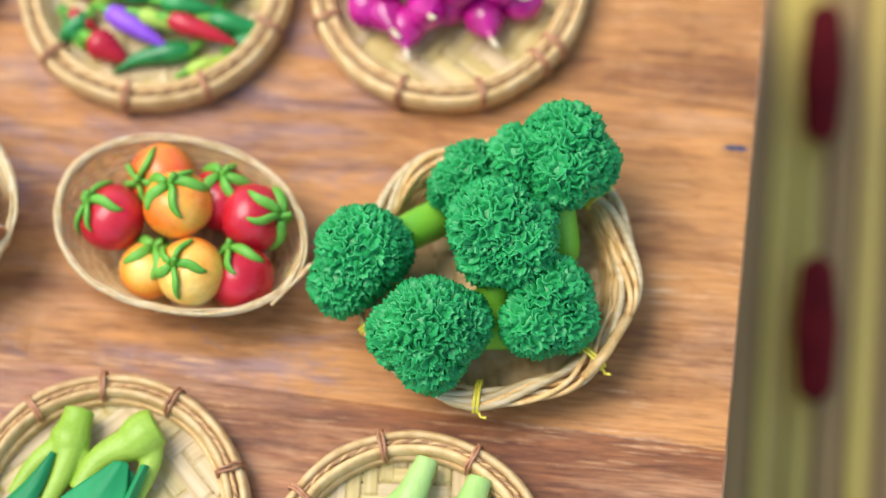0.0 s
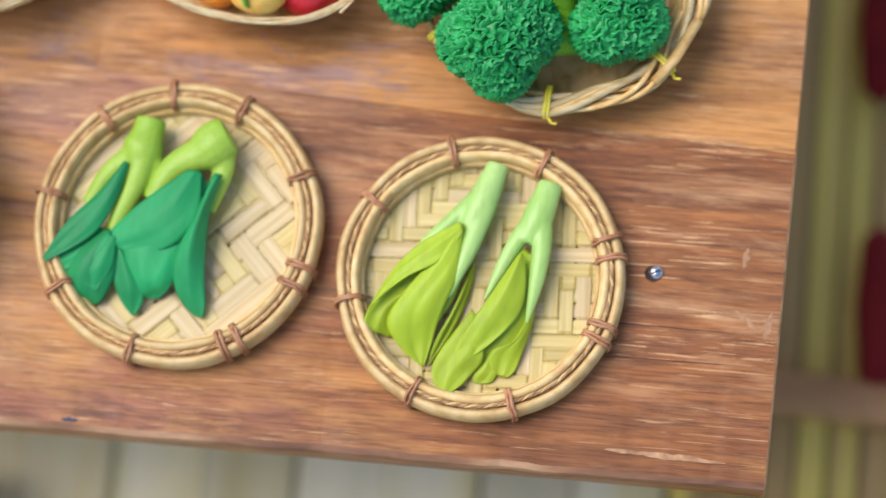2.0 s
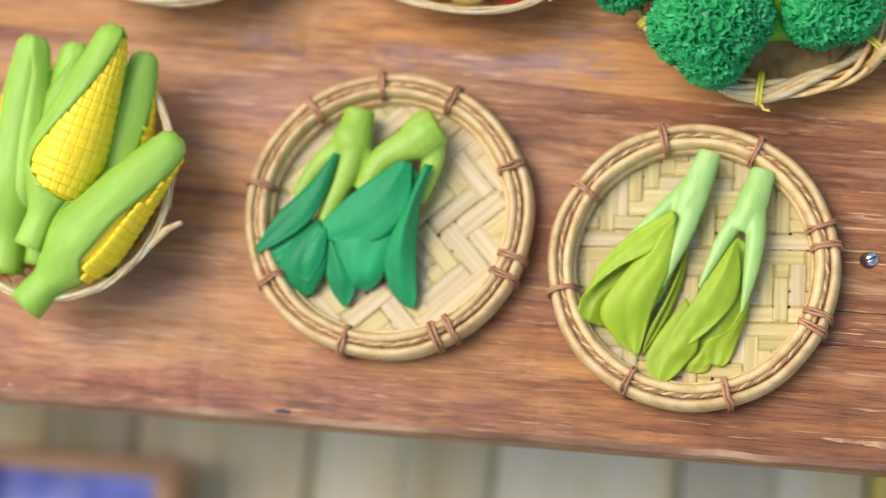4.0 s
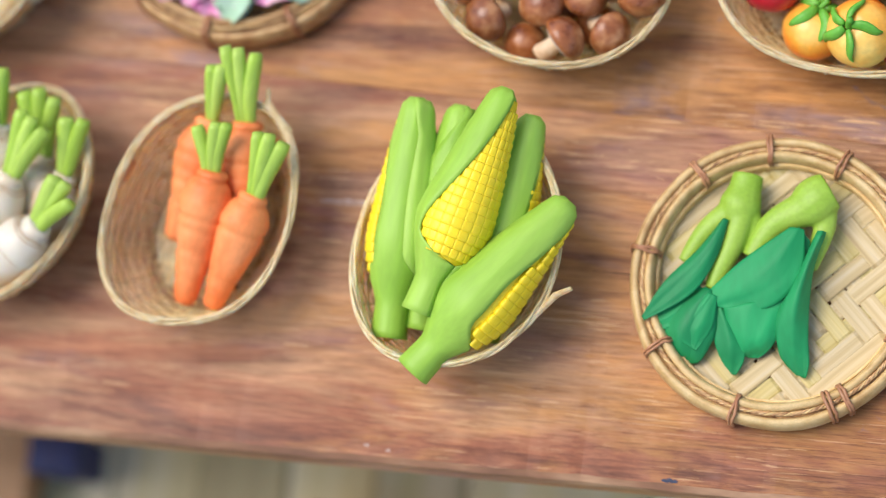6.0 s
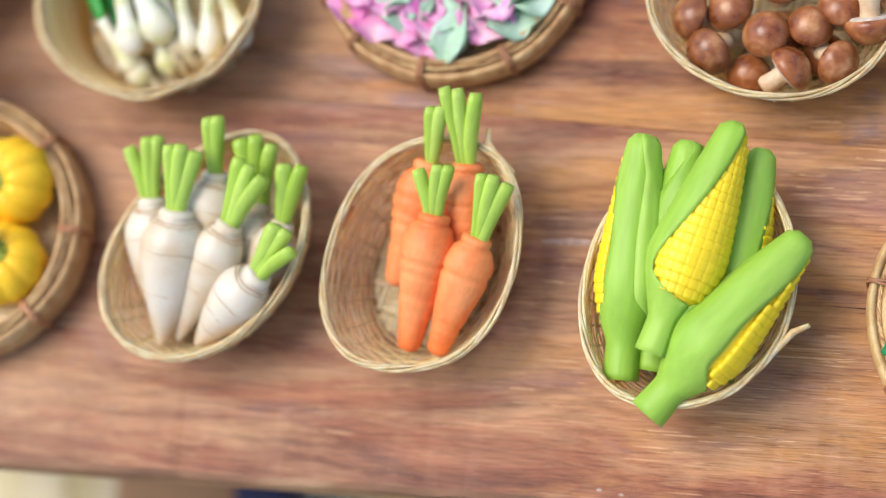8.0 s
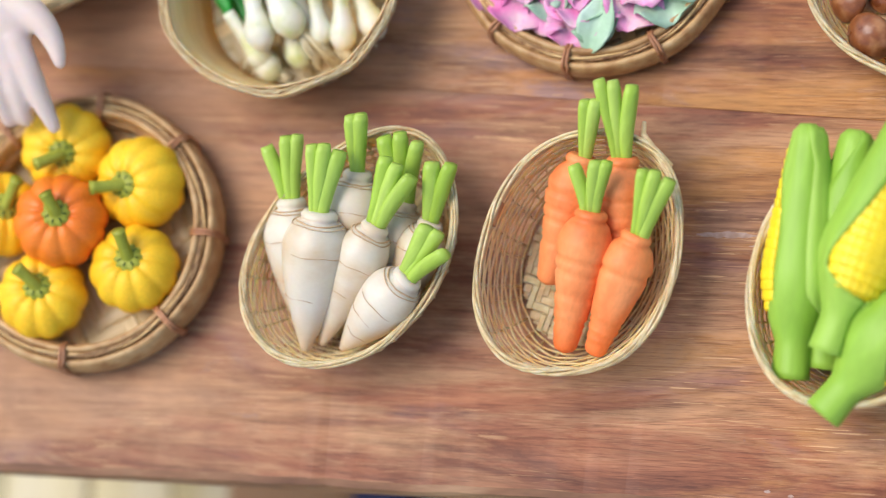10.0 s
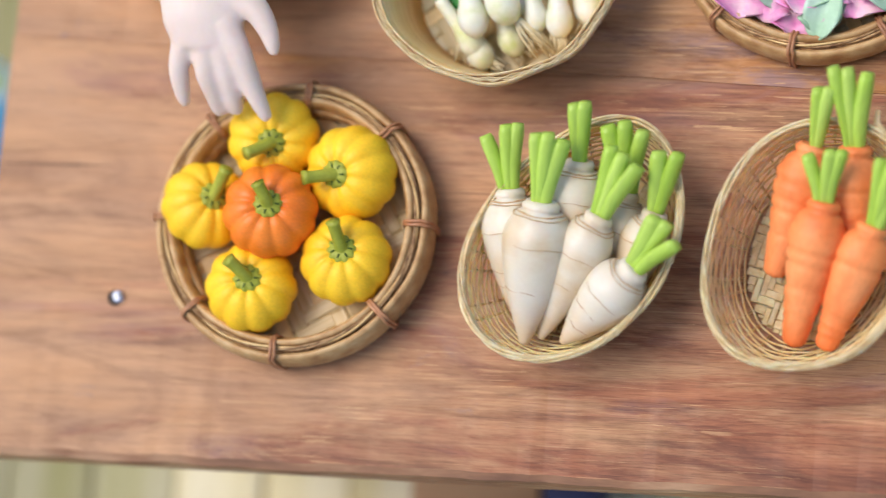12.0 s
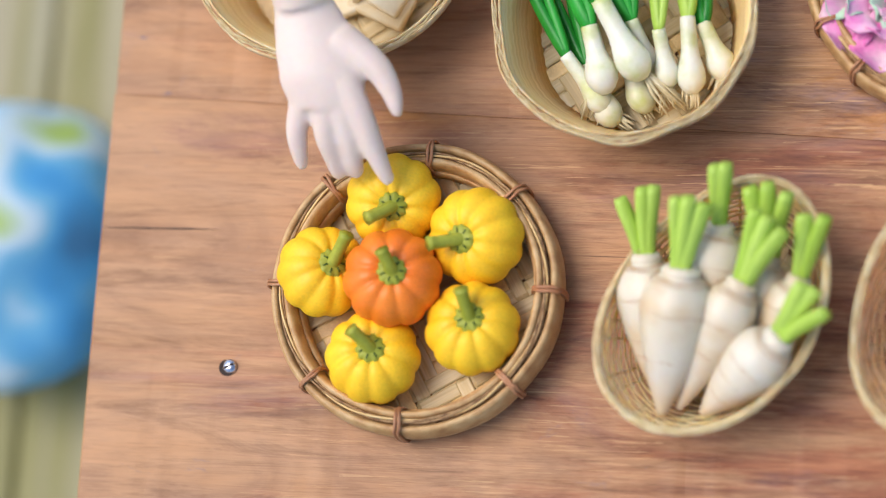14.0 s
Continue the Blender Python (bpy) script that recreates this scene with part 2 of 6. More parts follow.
    # hand-worn cloudy patches, short along the fibres
    cloud = ramp(grain(16, 36, 5, 0.62, 0.8), [(0.36, (0.78, 0.75, 0.76)), (0.50, (1, 1, 1)), (0.64, (1.12, 1.12, 1.10))])
    c = mix(0.9, c, cloud, "MULTIPLY")
    # winding grain lines
    for fy, depth in ((45, 0.74), (110, 0.84)):
        line = ramp(grain(3.5, fy, 4, 0.55, 0.5), [(0.465, (1, 1, 1)), (0.492, (depth, depth * 0.93, depth * 0.88)), (0.510, (1, 1, 1))])
        c = mix(busy, c, mix(1.0, c, line, "MULTIPLY"))
    # scratches rubbed bare, in drifts
    drift = ramp(grain(9, 26, 5, 0.65, 0.8), [(0.44, 0.0), (0.60, 1.0)])
    cut = ramp(grain(34, 950, 3, 0.62), [(0.612, 0.0), (0.636, 1.0)])
    c = mix(math_("MULTIPLY", math_("MULTIPLY", drift, cut), busy), c, (0.66, 0.395, 0.185))
    long_cut = ramp(grain(20, 1000, 3, 0.6, 0.15), [(0.650, 0.0), (0.675, 0.6)])
    c = mix(math_("MULTIPLY", long_cut, busy), c, (0.56, 0.315, 0.150))
    crack = ramp(grain(7, 230, 4, 0.6, 0.25), [(0.270, (0.22, 0.19, 0.20)), (0.305, (1, 1, 1))])
    c = mix(0.85, c, crack, "MULTIPLY")
    # blotches of old paint and ink, blue-grey
    blot = ramp(math_("ADD", grain(34, 60, 5, 0.7, 1.2), span(0, 0.24, 0.31, 0.0, -0.12)), [(0.655, 0.0), (0.70, greyed * 0.70)])
    c = mix(blot, c, (0.135, 0.120, 0.165))
    K.new(c, bsdf.inputs["Base Color"])
    bsdf.inputs["Specular IOR Level"].default_value = 0.30
    K.new(math_("ADD", math_("MULTIPLY", grain(12, 90, 5), 0.40), 0.30), bsdf.inputs["Roughness"])
    bp = N.new("ShaderNodeBump")
    bp.inputs["Strength"].default_value, bp.inputs["Distance"].default_value = 0.30, 0.0004
    K.new(math_("ADD", grain(28, 520, 4, 0.7), math_("MULTIPLY", cut, -0.35)), bp.inputs["Height"])
    K.new(bp.outputs[0], bsdf.inputs["Normal"])
    return m


WOOD = [wood_material("stained_wood_front", 0.20, 0.14, 0.36, 0.16, 0.0), wood_material("stained_wood_middle", -0.20, 0.28, 0.80, 0.14, 1.0), wood_material("stained_wood_back", -0.14, 0.28, 0.80, 0.14, 2.0)]
RUBBED = material("rubbed_wood", [(0.13, 0.055, 0.028), (0.26, 0.125, 0.06), (0.47, 0.28, 0.15)], 95, 0.6, 0.4, 900, (0.25, 1, 1), detail=7.0)
BAMBOO = material("bamboo_strip", [(0.45, 0.325, 0.140), (0.55, 0.425, 0.210), (0.62, 0.510, 0.300)], 520, 0.40, 0.3, 1500, (0.03, 1, 1), vary=0.16, detail=5.0)
BAMBOO_YELLOW = material("green_bamboo_strip", [(0.43, 0.325, 0.092), (0.53, 0.420, 0.150), (0.60, 0.500, 0.235)], 520, 0.36, 0.25, 1500, (0.03, 1, 1), vary=0.2, detail=5.0)
HOOP = material("bamboo_hoop", [(0.52, 0.310, 0.110), (0.67, 0.455, 0.185), (0.75, 0.55, 0.26)], 160, 0.4, 0.3, 1400, vary=0.2)
BENT = material("bent_bamboo_wall", [(0.64, 0.375, 0.135), (0.78, 0.515, 0.215), (0.83, 0.60, 0.295)], 700, 0.42, 0.15, 1500, (0.03, 0.03, 1), detail=5.0, sss=0.5)
HOOP_DARK = material("aged_bamboo_hoop", [(0.36, 0.18, 0.065), (0.52, 0.31, 0.125), (0.62, 0.42, 0.20)], 160, 0.42, 0.3, 1400, vary=0.2)
FIBRE = material("dark_fibre", [(0.18, 0.08, 0.03), (0.42, 0.24, 0.10), (0.58, 0.38, 0.18)], 420, 0.6, 0.4, 1800, vary=0.5)
CANE = material("brown_cane_binding", [(0.32, 0.125, 0.05), (0.48, 0.24, 0.115)], 300, 0.35, 0.2, 1500, vary=0.3)
WICKER = material("pale_wicker", [(0.52, 0.335, 0.15), (0.65, 0.475, 0.245), (0.74, 0.585, 0.355)], 220, 0.55, 0.3, 1600, vary=0.3, sss=0.6)
# tan wall strips; light bounced inside and shining through is put into the colour
WICKER_TAN_LIT = material("tan_wicker_lit", [(0.74, 0.46, 0.200), (0.84, 0.59, 0.290), (0.87, 0.69, 0.41)], 220, 0.5, 0.2, 1600, vary=0.18, sss=0.9)
PEEL = material("red_brown_peel", [(0.42, 0.16, 0.06), (0.56, 0.27, 0.11)], 200, 0.45, 0.2)
WILLOW = material("willow_strand", [(0.46, 0.25, 0.075), (0.64, 0.41, 0.145), (0.73, 0.53, 0.25)], 180, 0.45, 0.3, 1500, vary=0.35)
TIE = material("yellow_tie", [(0.62, 0.50, 0.03), (0.80, 0.68, 0.08)], 200, 0.4, 0.1)
BROCCOLI = material("broccoli_green_clay", [(0.010, 0.255, 0.060), (0.030, 0.385, 0.100)], 90, 0.42, 0.1, 1200, vary=0.1, spec=0.35)
LIME = material("lime_clay", [(0.14, 0.42, 0.02), (0.22, 0.52, 0.04)], 50, 0.45, 0.12, 900, vary=0.1)
HUSK = material("husk_green_clay", [(0.235, 0.43, 0.035), (0.30, 0.50, 0.055), (0.37, 0.56, 0.09)], 40, 0.5, 0.2, 420, (1, 0.12, 1), vary=0.10, bump_distance=0.0006)
KERNEL = material("corn_yellow_clay", [(0.90, 0.62, 0.008), (0.94, 0.71, 0.03)], 120, 0.4, 0.08, 900, vary=0.10)
CARROT = material("carrot_orange_clay", [(0.80, 0.19, 0.045), (0.90, 0.285, 0.085), (0.92, 0.355, 0.13)], 70, 0.55, 0.3, 700, (1, 0.5, 1), vary=0.08)
RADISH = material("white_radish_clay", [(0.60, 0.42, 0.22), (0.69, 0.60, 0.445), (0.71, 0.65, 0.53)], 34, 0.36, 0.10, 700, (1, 1.4, 1), vary=0.06, fine=0.04, sss=0.35)
STAIN = material("brown_crease", [(0.50, 0.30, 0.14), (0.62, 0.47, 0.30)], 300, 0.5)
SPROUT = material("leaf_stub_clay", [(0.32, 0.49, 0.045), (0.43, 0.59, 0.10)], 70, 0.42, 0.12, 500, (1, 0.3, 1), vary=0.1)
PUMPKIN = material("pumpkin_yellow_clay", [(0.90, 0.50, 0.012), (0.92, 0.585, 0.022)], 60, 0.5, 0.12, 1100, vary=0.06, sss=0.2)
PUMPKIN_ORANGE = material("pumpkin_orange_clay", [(0.78, 0.16, 0.010), (0.85, 0.235, 0.020)], 60, 0.42, 0.12, 1100)
OLIVE = material("olive_clay", [(0.24, 0.265, 0.015), (0.36, 0.375, 0.04)], 110, 0.5, 0.2, 800)
TOMATO_RED = material("red_glazed_clay", [(0.42, 0.006, 0.015), (0.60, 0.02, 0.035)], 60, 0.28, 0.06, 500, vary=0.1, spec=0.5)
TOMATO_ORANGE = material("half_ripe_clay", [(0.72, 0.045, 0.018), (0.82, 0.13, 0.025), (0.86, 0.32, 0.045)], 48, 0.3, 0.06, 500, vary=0.1, spec=0.5)
TOMATO_YELLOW = material("ripening_clay", [(0.80, 0.18, 0.015), (0.86, 0.41, 0.05), (0.84, 0.59, 0.15)], 48, 0.3, 0.06, 500, vary=0.1, spec=0.5)
CALYX = material("calyx_green_clay", [(0.09, 0.34, 0.025), (0.16, 0.44, 0.05)], 110, 0.45, 0.15, 800)
BOK_STEM = material("pale_stem_clay", [(0.32, 0.52, 0.12), (0.46, 0.64, 0.22)], 45, 0.4, 0.1, 600, (1, 0.3, 1))
BOK_LEAF = material("bok_choy_leaf_clay", [(0.28, 0.39, 0.010), (0.36, 0.47, 0.028)], 60, 0.55, 0.2, 350, (1, 0.25, 1), vary=0.2)
KALE_STEM = material("kale_stem_clay", [(0.25, 0.42, 0.030), (0.33, 0.49, 0.06)], 60, 0.45, 0.08, 700)
KALE_LEAF = material("kale_leaf_clay", [(0.006, 0.215, 0.060), (0.014, 0.315, 0.092)], 60, 0.6, 0.2, 350, (1, 0.3, 1), vary=0.3)
CAP = material("mushroom_cap_clay", [(0.15, 0.038, 0.011), (0.29, 0.092, 0.026), (0.50, 0.23, 0.09)], 150, 0.3, 0.2, 700, vary=0.35, spec=0.5)
MUSHROOM_STEM = material("mushroom_stem_clay", [(0.58, 0.34, 0.15), (0.74, 0.58, 0.38)], 130, 0.5, 0.2, 700)
GILL = material("mushroom_gill_clay", [(0.42, 0.32, 0.22), (0.66, 0.58, 0.48)], 300, 0.6, 0.3, 900)
SHALLOT = material("magenta_shallot_clay", [(0.30, 0.004, 0.11), (0.54, 0.012, 0.24)], 120, 0.22, 0.1, 700, vary=0.3, spec=0.6)
CHILI_RED = material("red_chili_clay", [(0.34, 0.005, 0.015), (0.52, 0.012, 0.025)], 90, 0.28, 0.08, 600, vary=0.2, spec=0.5)
CHILI_PURPLE = material("purple_chili_clay", [(0.19, 0.05, 0.46), (0.28, 0.09, 0.58)], 90, 0.35, 0.08, 600)
CHILI_GREEN = material("green_chili_clay", [(0.005, 0.14, 0.03), (0.02, 0.26, 0.05)], 90, 0.3, 0.08, 600, vary=0.3, spec=0.5)
SCALLION_GREEN = material("scallion_leaf_clay", [(0.008, 0.19, 0.015), (0.03, 0.34, 0.035)], 90, 0.4, 0.15, 500, (1, 0.2, 1), vary=0.4)
SCALLION_WHITE = material("scallion_bulb_clay", [(0.52, 0.56, 0.22), (0.72, 0.71, 0.53), (0.76, 0.75, 0.66)], 90, 0.4, 0.12, 600, vary=0.1, fine=0.06, sss=0.3)
ROOT = material("scallion_root_clay", [(0.58, 0.49, 0.26), (0.74, 0.67, 0.46)], 200, 0.6, 0.3, 900)
PINK = material("pink_frill_clay", [(0.70, 0.13, 0.40), (0.80, 0.34, 0.54), (0.80, 0.60, 0.60)], 110, 0.45, 0.2, 600, vary=0.2)
MINT = material("mint_leaf_clay", [(0.30, 0.50, 0.28), (0.52, 0.66, 0.52)], 70, 0.5, 0.25, 400, vary=0.15)
SLICE = material("cream_slice_clay", [(0.66, 0.52, 0.28), (0.78, 0.70, 0.50)], 80, 0.5, 0.2, 600, vary=0.12, fine=0.06)
VINYL = material("doll_vinyl", [(0.72, 0.575, 0.485), (0.75, 0.62, 0.53)], 40, 0.42, 0.04, 500, fine=0.03, sss=0.5)
STEEL = material("screw_steel", [(0.45, 0.46, 0.5), (0.7, 0.72, 0.76)], 400, 0.25, 0.1, 900, metal=1.0)
HOLE = material("dark_recess", [(0.015, 0.010, 0.008), (0.05, 0.03, 0.02)], 300, 0.8)
WORN = material("worn_bare_wood", [(0.24, 0.11, 0.05), (0.38, 0.20, 0.095), (0.52, 0.32, 0.16)], 240, 0.6, 0.3, 900, detail=6.0)
SCUFF = material("pale_scuff", [(0.36, 0.22, 0.15), (0.52, 0.38, 0.30)], 400, 0.7)
INK = material("ink_stain", [(0.02, 0.025, 0.05), (0.06, 0.07, 0.12)], 300, 0.6)
NOTCH_SHADE = material("notch_shade_olive", [(0.045, 0.075, 0.004), (0.08, 0.12, 0.008)], 300, 0.6)
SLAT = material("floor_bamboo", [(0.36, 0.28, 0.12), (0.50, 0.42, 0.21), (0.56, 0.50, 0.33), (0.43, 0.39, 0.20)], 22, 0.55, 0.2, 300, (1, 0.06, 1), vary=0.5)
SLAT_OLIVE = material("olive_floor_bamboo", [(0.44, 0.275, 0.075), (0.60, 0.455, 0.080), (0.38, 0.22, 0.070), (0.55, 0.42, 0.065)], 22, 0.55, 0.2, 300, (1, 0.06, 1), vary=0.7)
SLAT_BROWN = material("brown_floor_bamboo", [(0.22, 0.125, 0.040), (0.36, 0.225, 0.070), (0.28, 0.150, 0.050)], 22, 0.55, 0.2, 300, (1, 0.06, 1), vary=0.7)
SLAT_GREY = material("grey_floor_bamboo", [(0.28, 0.25, 0.13), (0.38, 0.34, 0.20), (0.25, 0.23, 0.07), (0.42, 0.39, 0.27)], 22, 0.55, 0.2, 300, (1, 0.06, 1), vary=0.5)
EARTH = material("floor_base", [(0.10, 0.07, 0.03), (0.2, 0.15, 0.08)], 10, 0.8, 0.2, 200)
MAROON = material("maroon_cloth", [(0.10, 0.006, 0.008), (0.16, 0.012, 0.012)], 60, 0.85, 0.3, 900, spec=0.1)
NAVY = material("navy_card", [(0.012, 0.014, 0.05), (0.03, 0.035, 0.10)], 60, 0.6, 0.1)
PERIWINKLE = material("blue_violet_cloth", [(0.08, 0.13, 0.42), (0.20, 0.22, 0.52), (0.45, 0.48, 0.66)], 30, 0.8, 0.3, 800)
CRATE = material("tan_crate_wood", [(0.34, 0.17, 0.07), (0.50, 0.29, 0.14)], 60, 0.6, 0.3, 700, (0.15, 1, 1))
BATTEN = material("brown_batten", [(0.30, 0.14, 0.05), (0.44, 0.23, 0.09)], 40, 0.6, 0.2, 500, (0.2, 1, 1))
PLUSH = material("blue_print_cloth", [(0.04, 0.17, 0.34), (0.05, 0.28, 0.56), (0.14, 0.40, 0.60), (0.50, 0.64, 0.70), (0.34, 0.48, 0.12)], 21, 0.7, 0.2, 700, detail=1.5, fine=0.08)

# ---- the large structure: floor, table ----
XL, XR, YB = -0.3525, 0.3776, 0.44
FLOOR_Z = -0.210
floor = tagged(part("floor", slab(bmesh.new(), -40, 40, -40, 40, FLOOR_Z - 0.05, FLOOR_Z - 0.006), EARTH, None), "earthy floor under a mat of bamboo slats", "floor", kind="structure")
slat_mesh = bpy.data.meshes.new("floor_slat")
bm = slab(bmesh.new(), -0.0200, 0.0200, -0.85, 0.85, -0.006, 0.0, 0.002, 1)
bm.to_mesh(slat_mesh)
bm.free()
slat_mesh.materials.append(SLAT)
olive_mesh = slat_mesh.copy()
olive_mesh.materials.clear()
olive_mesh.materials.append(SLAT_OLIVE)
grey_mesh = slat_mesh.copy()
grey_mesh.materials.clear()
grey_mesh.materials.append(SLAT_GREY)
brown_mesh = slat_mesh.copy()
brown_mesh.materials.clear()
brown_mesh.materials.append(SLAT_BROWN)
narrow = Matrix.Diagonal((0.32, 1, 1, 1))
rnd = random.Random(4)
# slat tones go by place: brown and olive at high X, grey at low X
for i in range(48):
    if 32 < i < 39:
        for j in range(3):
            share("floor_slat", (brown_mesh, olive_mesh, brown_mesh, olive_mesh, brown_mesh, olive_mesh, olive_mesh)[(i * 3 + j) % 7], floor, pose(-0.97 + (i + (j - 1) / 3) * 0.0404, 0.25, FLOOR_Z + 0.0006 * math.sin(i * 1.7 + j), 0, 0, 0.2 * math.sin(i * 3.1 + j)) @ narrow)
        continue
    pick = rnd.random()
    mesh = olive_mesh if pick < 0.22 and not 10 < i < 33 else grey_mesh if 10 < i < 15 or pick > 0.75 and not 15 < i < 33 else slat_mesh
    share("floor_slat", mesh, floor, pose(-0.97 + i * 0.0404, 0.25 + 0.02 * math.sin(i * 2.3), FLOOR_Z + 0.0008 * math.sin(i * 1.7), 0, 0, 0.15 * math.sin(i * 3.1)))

table = thing("table", pose(0, 0, 0), "weathered brown stained wooden table of wide planks", "table")


def plank(y0, y1, x0, x1, seed):
    """A plank with worn, slightly ragged edges."""
    bm = bmesh.new()
    front = 1.0 if seed == 1 else 0.05
    prof = [(y0 + 0.0004 * front, -0.016), (y0 + 0.0002 * front, -0.0035 * front), (y0 + 0.0010 * front, -0.0009 * front), (y0 + 0.0034 * front, 0.0), ((y0 + y1) / 2, 0.0), (y1 - 0.0003, 0.0), (y1 - 0.00002, -0.0002), (y1 - 0.00002, -0.016)]
    rings = []
    xs = [x0, x0 + 0.0007] + [x0 + (x1 - x0) * i / 149 for i in range(1, 149)] + [x1 - 0.0007, x1]
    nx = len(xs) - 1
    for i, x in enumerate(xs):
        ring = []
        for k, (y, z) in enumerate(prof):
            wob = noise.noise(Vector((x * 70, seed * 3.3 + k * 0.15, 0.5))) * 0.0007 + noise.noise(Vector((x * 260, seed + k * 0.3, 1.5))) * 0.00035
            ends = 0.0008 if i in (0, nx) and z > -0.01 else 0.0
            skew = 0.019 * y if i >= nx - 1 else 0
            slant = -0.052 * x * (1 if seed > 1 else (y - y0) / (y1 - y0))
            ring.append(bm.verts.new((x + skew + (noise.noise(Vector((y * 300, seed, i))) * 0.0009 if i in (0, nx) else 0), y + slant + (wob if k in (1, 2, 3) and seed == 1 else 0), z - ends - (abs(wob) * 0.8 if k in (2, 3) else 0))))
        rings.append(ring)
    for r0, r1 in zip(rings, rings[1:]):
        for k in range(len(prof)):
            bm.faces.new((r0[k], r1[k], r1[(k + 1) % len(prof)], r0[(k + 1) % len(prof)]))
    bm.faces.new(rings[0])
    bm.faces.new(rings[-1][::-1])
    bmesh.ops.recalc_face_normals(bm, faces=bm.faces)
    return bm


for n, (y0, y1) in enumerate(((0.0, 0.14137), (0.1414, 0.27377), (0.2738, YB))):
    ob = part("plank", plank(y0, y1, XL + 0.0006 * n, XR, n + 1), WOOD[n], table, smooth=False)
    ob.data.materials.append(RUBBED)
    ob.data.materials.append(WORN)
    for p in ob.data.polygons:
        c = p.center
        if n == 0 and c.z > -0.004 and c.y < 0.0030:
            p.material_index = 1
        if c.x > XR + 0.019 * c.y - 0.0012:
            p.material_index = 2
for x in (XL + 0.05, XR - 0.05):
    for y in (0.06, YB - 0.05):
        part("leg", slab(bmesh.new(), x - 0.018, x + 0.018, y - 0.018, y + 0.018, FLOOR_Z, -0.016, 0.002), BATTEN, table)


def screw(x, y):
    t = thing("screw", pose(x, y, 0, 0, 0, 25), "small bright steel screw sunk in a dark hole in the tabletop", "screw", "screws of the tabletop")
    # flat dark disc over the plank stands for the countersink
    bm = bmesh.new()
    bmesh.ops.create_circle(bm, cap_ends=True, segments=20, radius=0.0030, matrix=Matrix.Translation((-0.0006, 0, 0.0003)))
    part("hole", bm, HOLE, t, "dark countersink")
    bm = bmesh.new()
    rows = [(0.0, 0.0026), (0.0007, 0.0025), (0.0013, 0.0019), (0.0016, 0.0009)]
    rings = [[bm.verts.new((r * math.cos(k * math.tau / 18) + 0.0006, r * math.sin(k * math.tau / 18), z + 0.0002)) for k in range(18)] for z, r in rows]
    for r0, r1 in zip(rings, rings[1:]):
        for k in range(18):
            bm.faces.new((r0[k], r0[(k + 1) % 18], r1[(k + 1) % 18], r1[k]))
    bm.faces.new(rings[-1])
    part("head", bm, STEEL, t, "bright domed head")
    # dark bar on top of the head stands for its slot
    bm = slab(bmesh.new(), -0.0012, 0.0024, -0.0003, 0.0003, 0.0012, 0.0021)
    part("slot", bm, HOLE, t)


def mark(name, x, y, length, width, material_, seed, turn=0.0):
    """A thin ragged mark lying on the tabletop."""
    bm = bmesh.new()
    n = 40
    up, low = [], []
    for i in range(n + 1):
        u = i / n
        w = width * 0.5 * math.sin(math.pi * min(max(u, 0.03), 0.97)) ** 0.6
        px = (u - 0.5) * length
        for side, row in ((1, up), (-1, low)):
            q = 0.75 + 0.7 * noise.noise(Vector((u * 5, seed, side))) + 0.35 * noise.noise(Vector((u * 17, seed, side)))
            row.append(bm.verts.new((px, side * w * max(q, 0.1), 0.00012)))
    for i in range(n):
        bm.faces.new((low[i], low[i + 1], up[i + 1], up[i]))
    ob = part(name, bm, material_, table)
    ob.matrix_basis = pose(x, y, 0, 0, 0, turn)


mark("crack", -0.330, 0.1100, 0.044, 0.0007, HOLE, 1)
mark("scuff", 0.3330, 0.1243, 0.0860, 0.0011, WORN, 2, -2.6)
mark("scuff", 0.002, 0.0962, 0.022, 0.0030, SCUFF, 3)
mark("scuff", 0.014, 0.0925, 0.009, 0.0012, SCUFF, 4)
mark("scuff", 0.3670, 0.0600, 0.0110, 0.0024, WORN, 6, -38)
mark("scuff", 0.3745, 0.0585, 0.0100, 0.0030, WORN, 15, 80)
mark("scuff", 0.3420, 0.0095, 0.0420, 0.0026, WORN, 16, -2)
mark("scuff", 0.3650, 0.0825, 0.0075, 0.0028, WORN, 17, 82)
mark("scuff", 0.020, 0.0070, 0.0022, 0.0016, SCUFF, 7)
mark("scuff", 0.028, 0.0058, 0.0020, 0.0014, SCUFF, 8)
mark("ink_stain", 0.3759, 0.2385, 0.010, 0.0030, INK, 9)
mark("ink_stain", 0.130, 0.0042, 0.006, 0.0022, INK, 10)
mark("crack", 0.110, 0.0770, 0.030, 0.0006, HOLE, 11, -2)
mark("crack", 0.3370, 0.0553, 0.060, 0.0005, HOLE, 12, -0.5)
mark("crack", 0.3417, 0.0434, 0.050, 0.0004, HOLE, 13, 0.3)

screw(-0.30, 0.0606)
screw(0.3332, 0.0744)


# ---- bamboo trays ----
def ring_pts(r, z, n, wob=0.0, seed=0.0, twist=None, oval=(1, 1)):
    out = []
    for i in range(n):
        a = i * math.tau / n
        q = r + wob * noise.noise(Vector((math.cos(a) * 2.2, math.sin(a) * 2.2, seed)))
        zz = z + 0.6 * wob * noise.noise(Vector((math.cos(a) * 2.2, math.sin(a) * 2.2, seed + 7)))
        if twist:
            amp, turns, ph = twist
            q += amp * math.cos(turns * a + ph)
            zz += amp * math.sin(turns * a + ph)
        out.append(Vector((q * math.cos(a) * oval[0], q * math.sin(a) * oval[1], zz)))
    return out


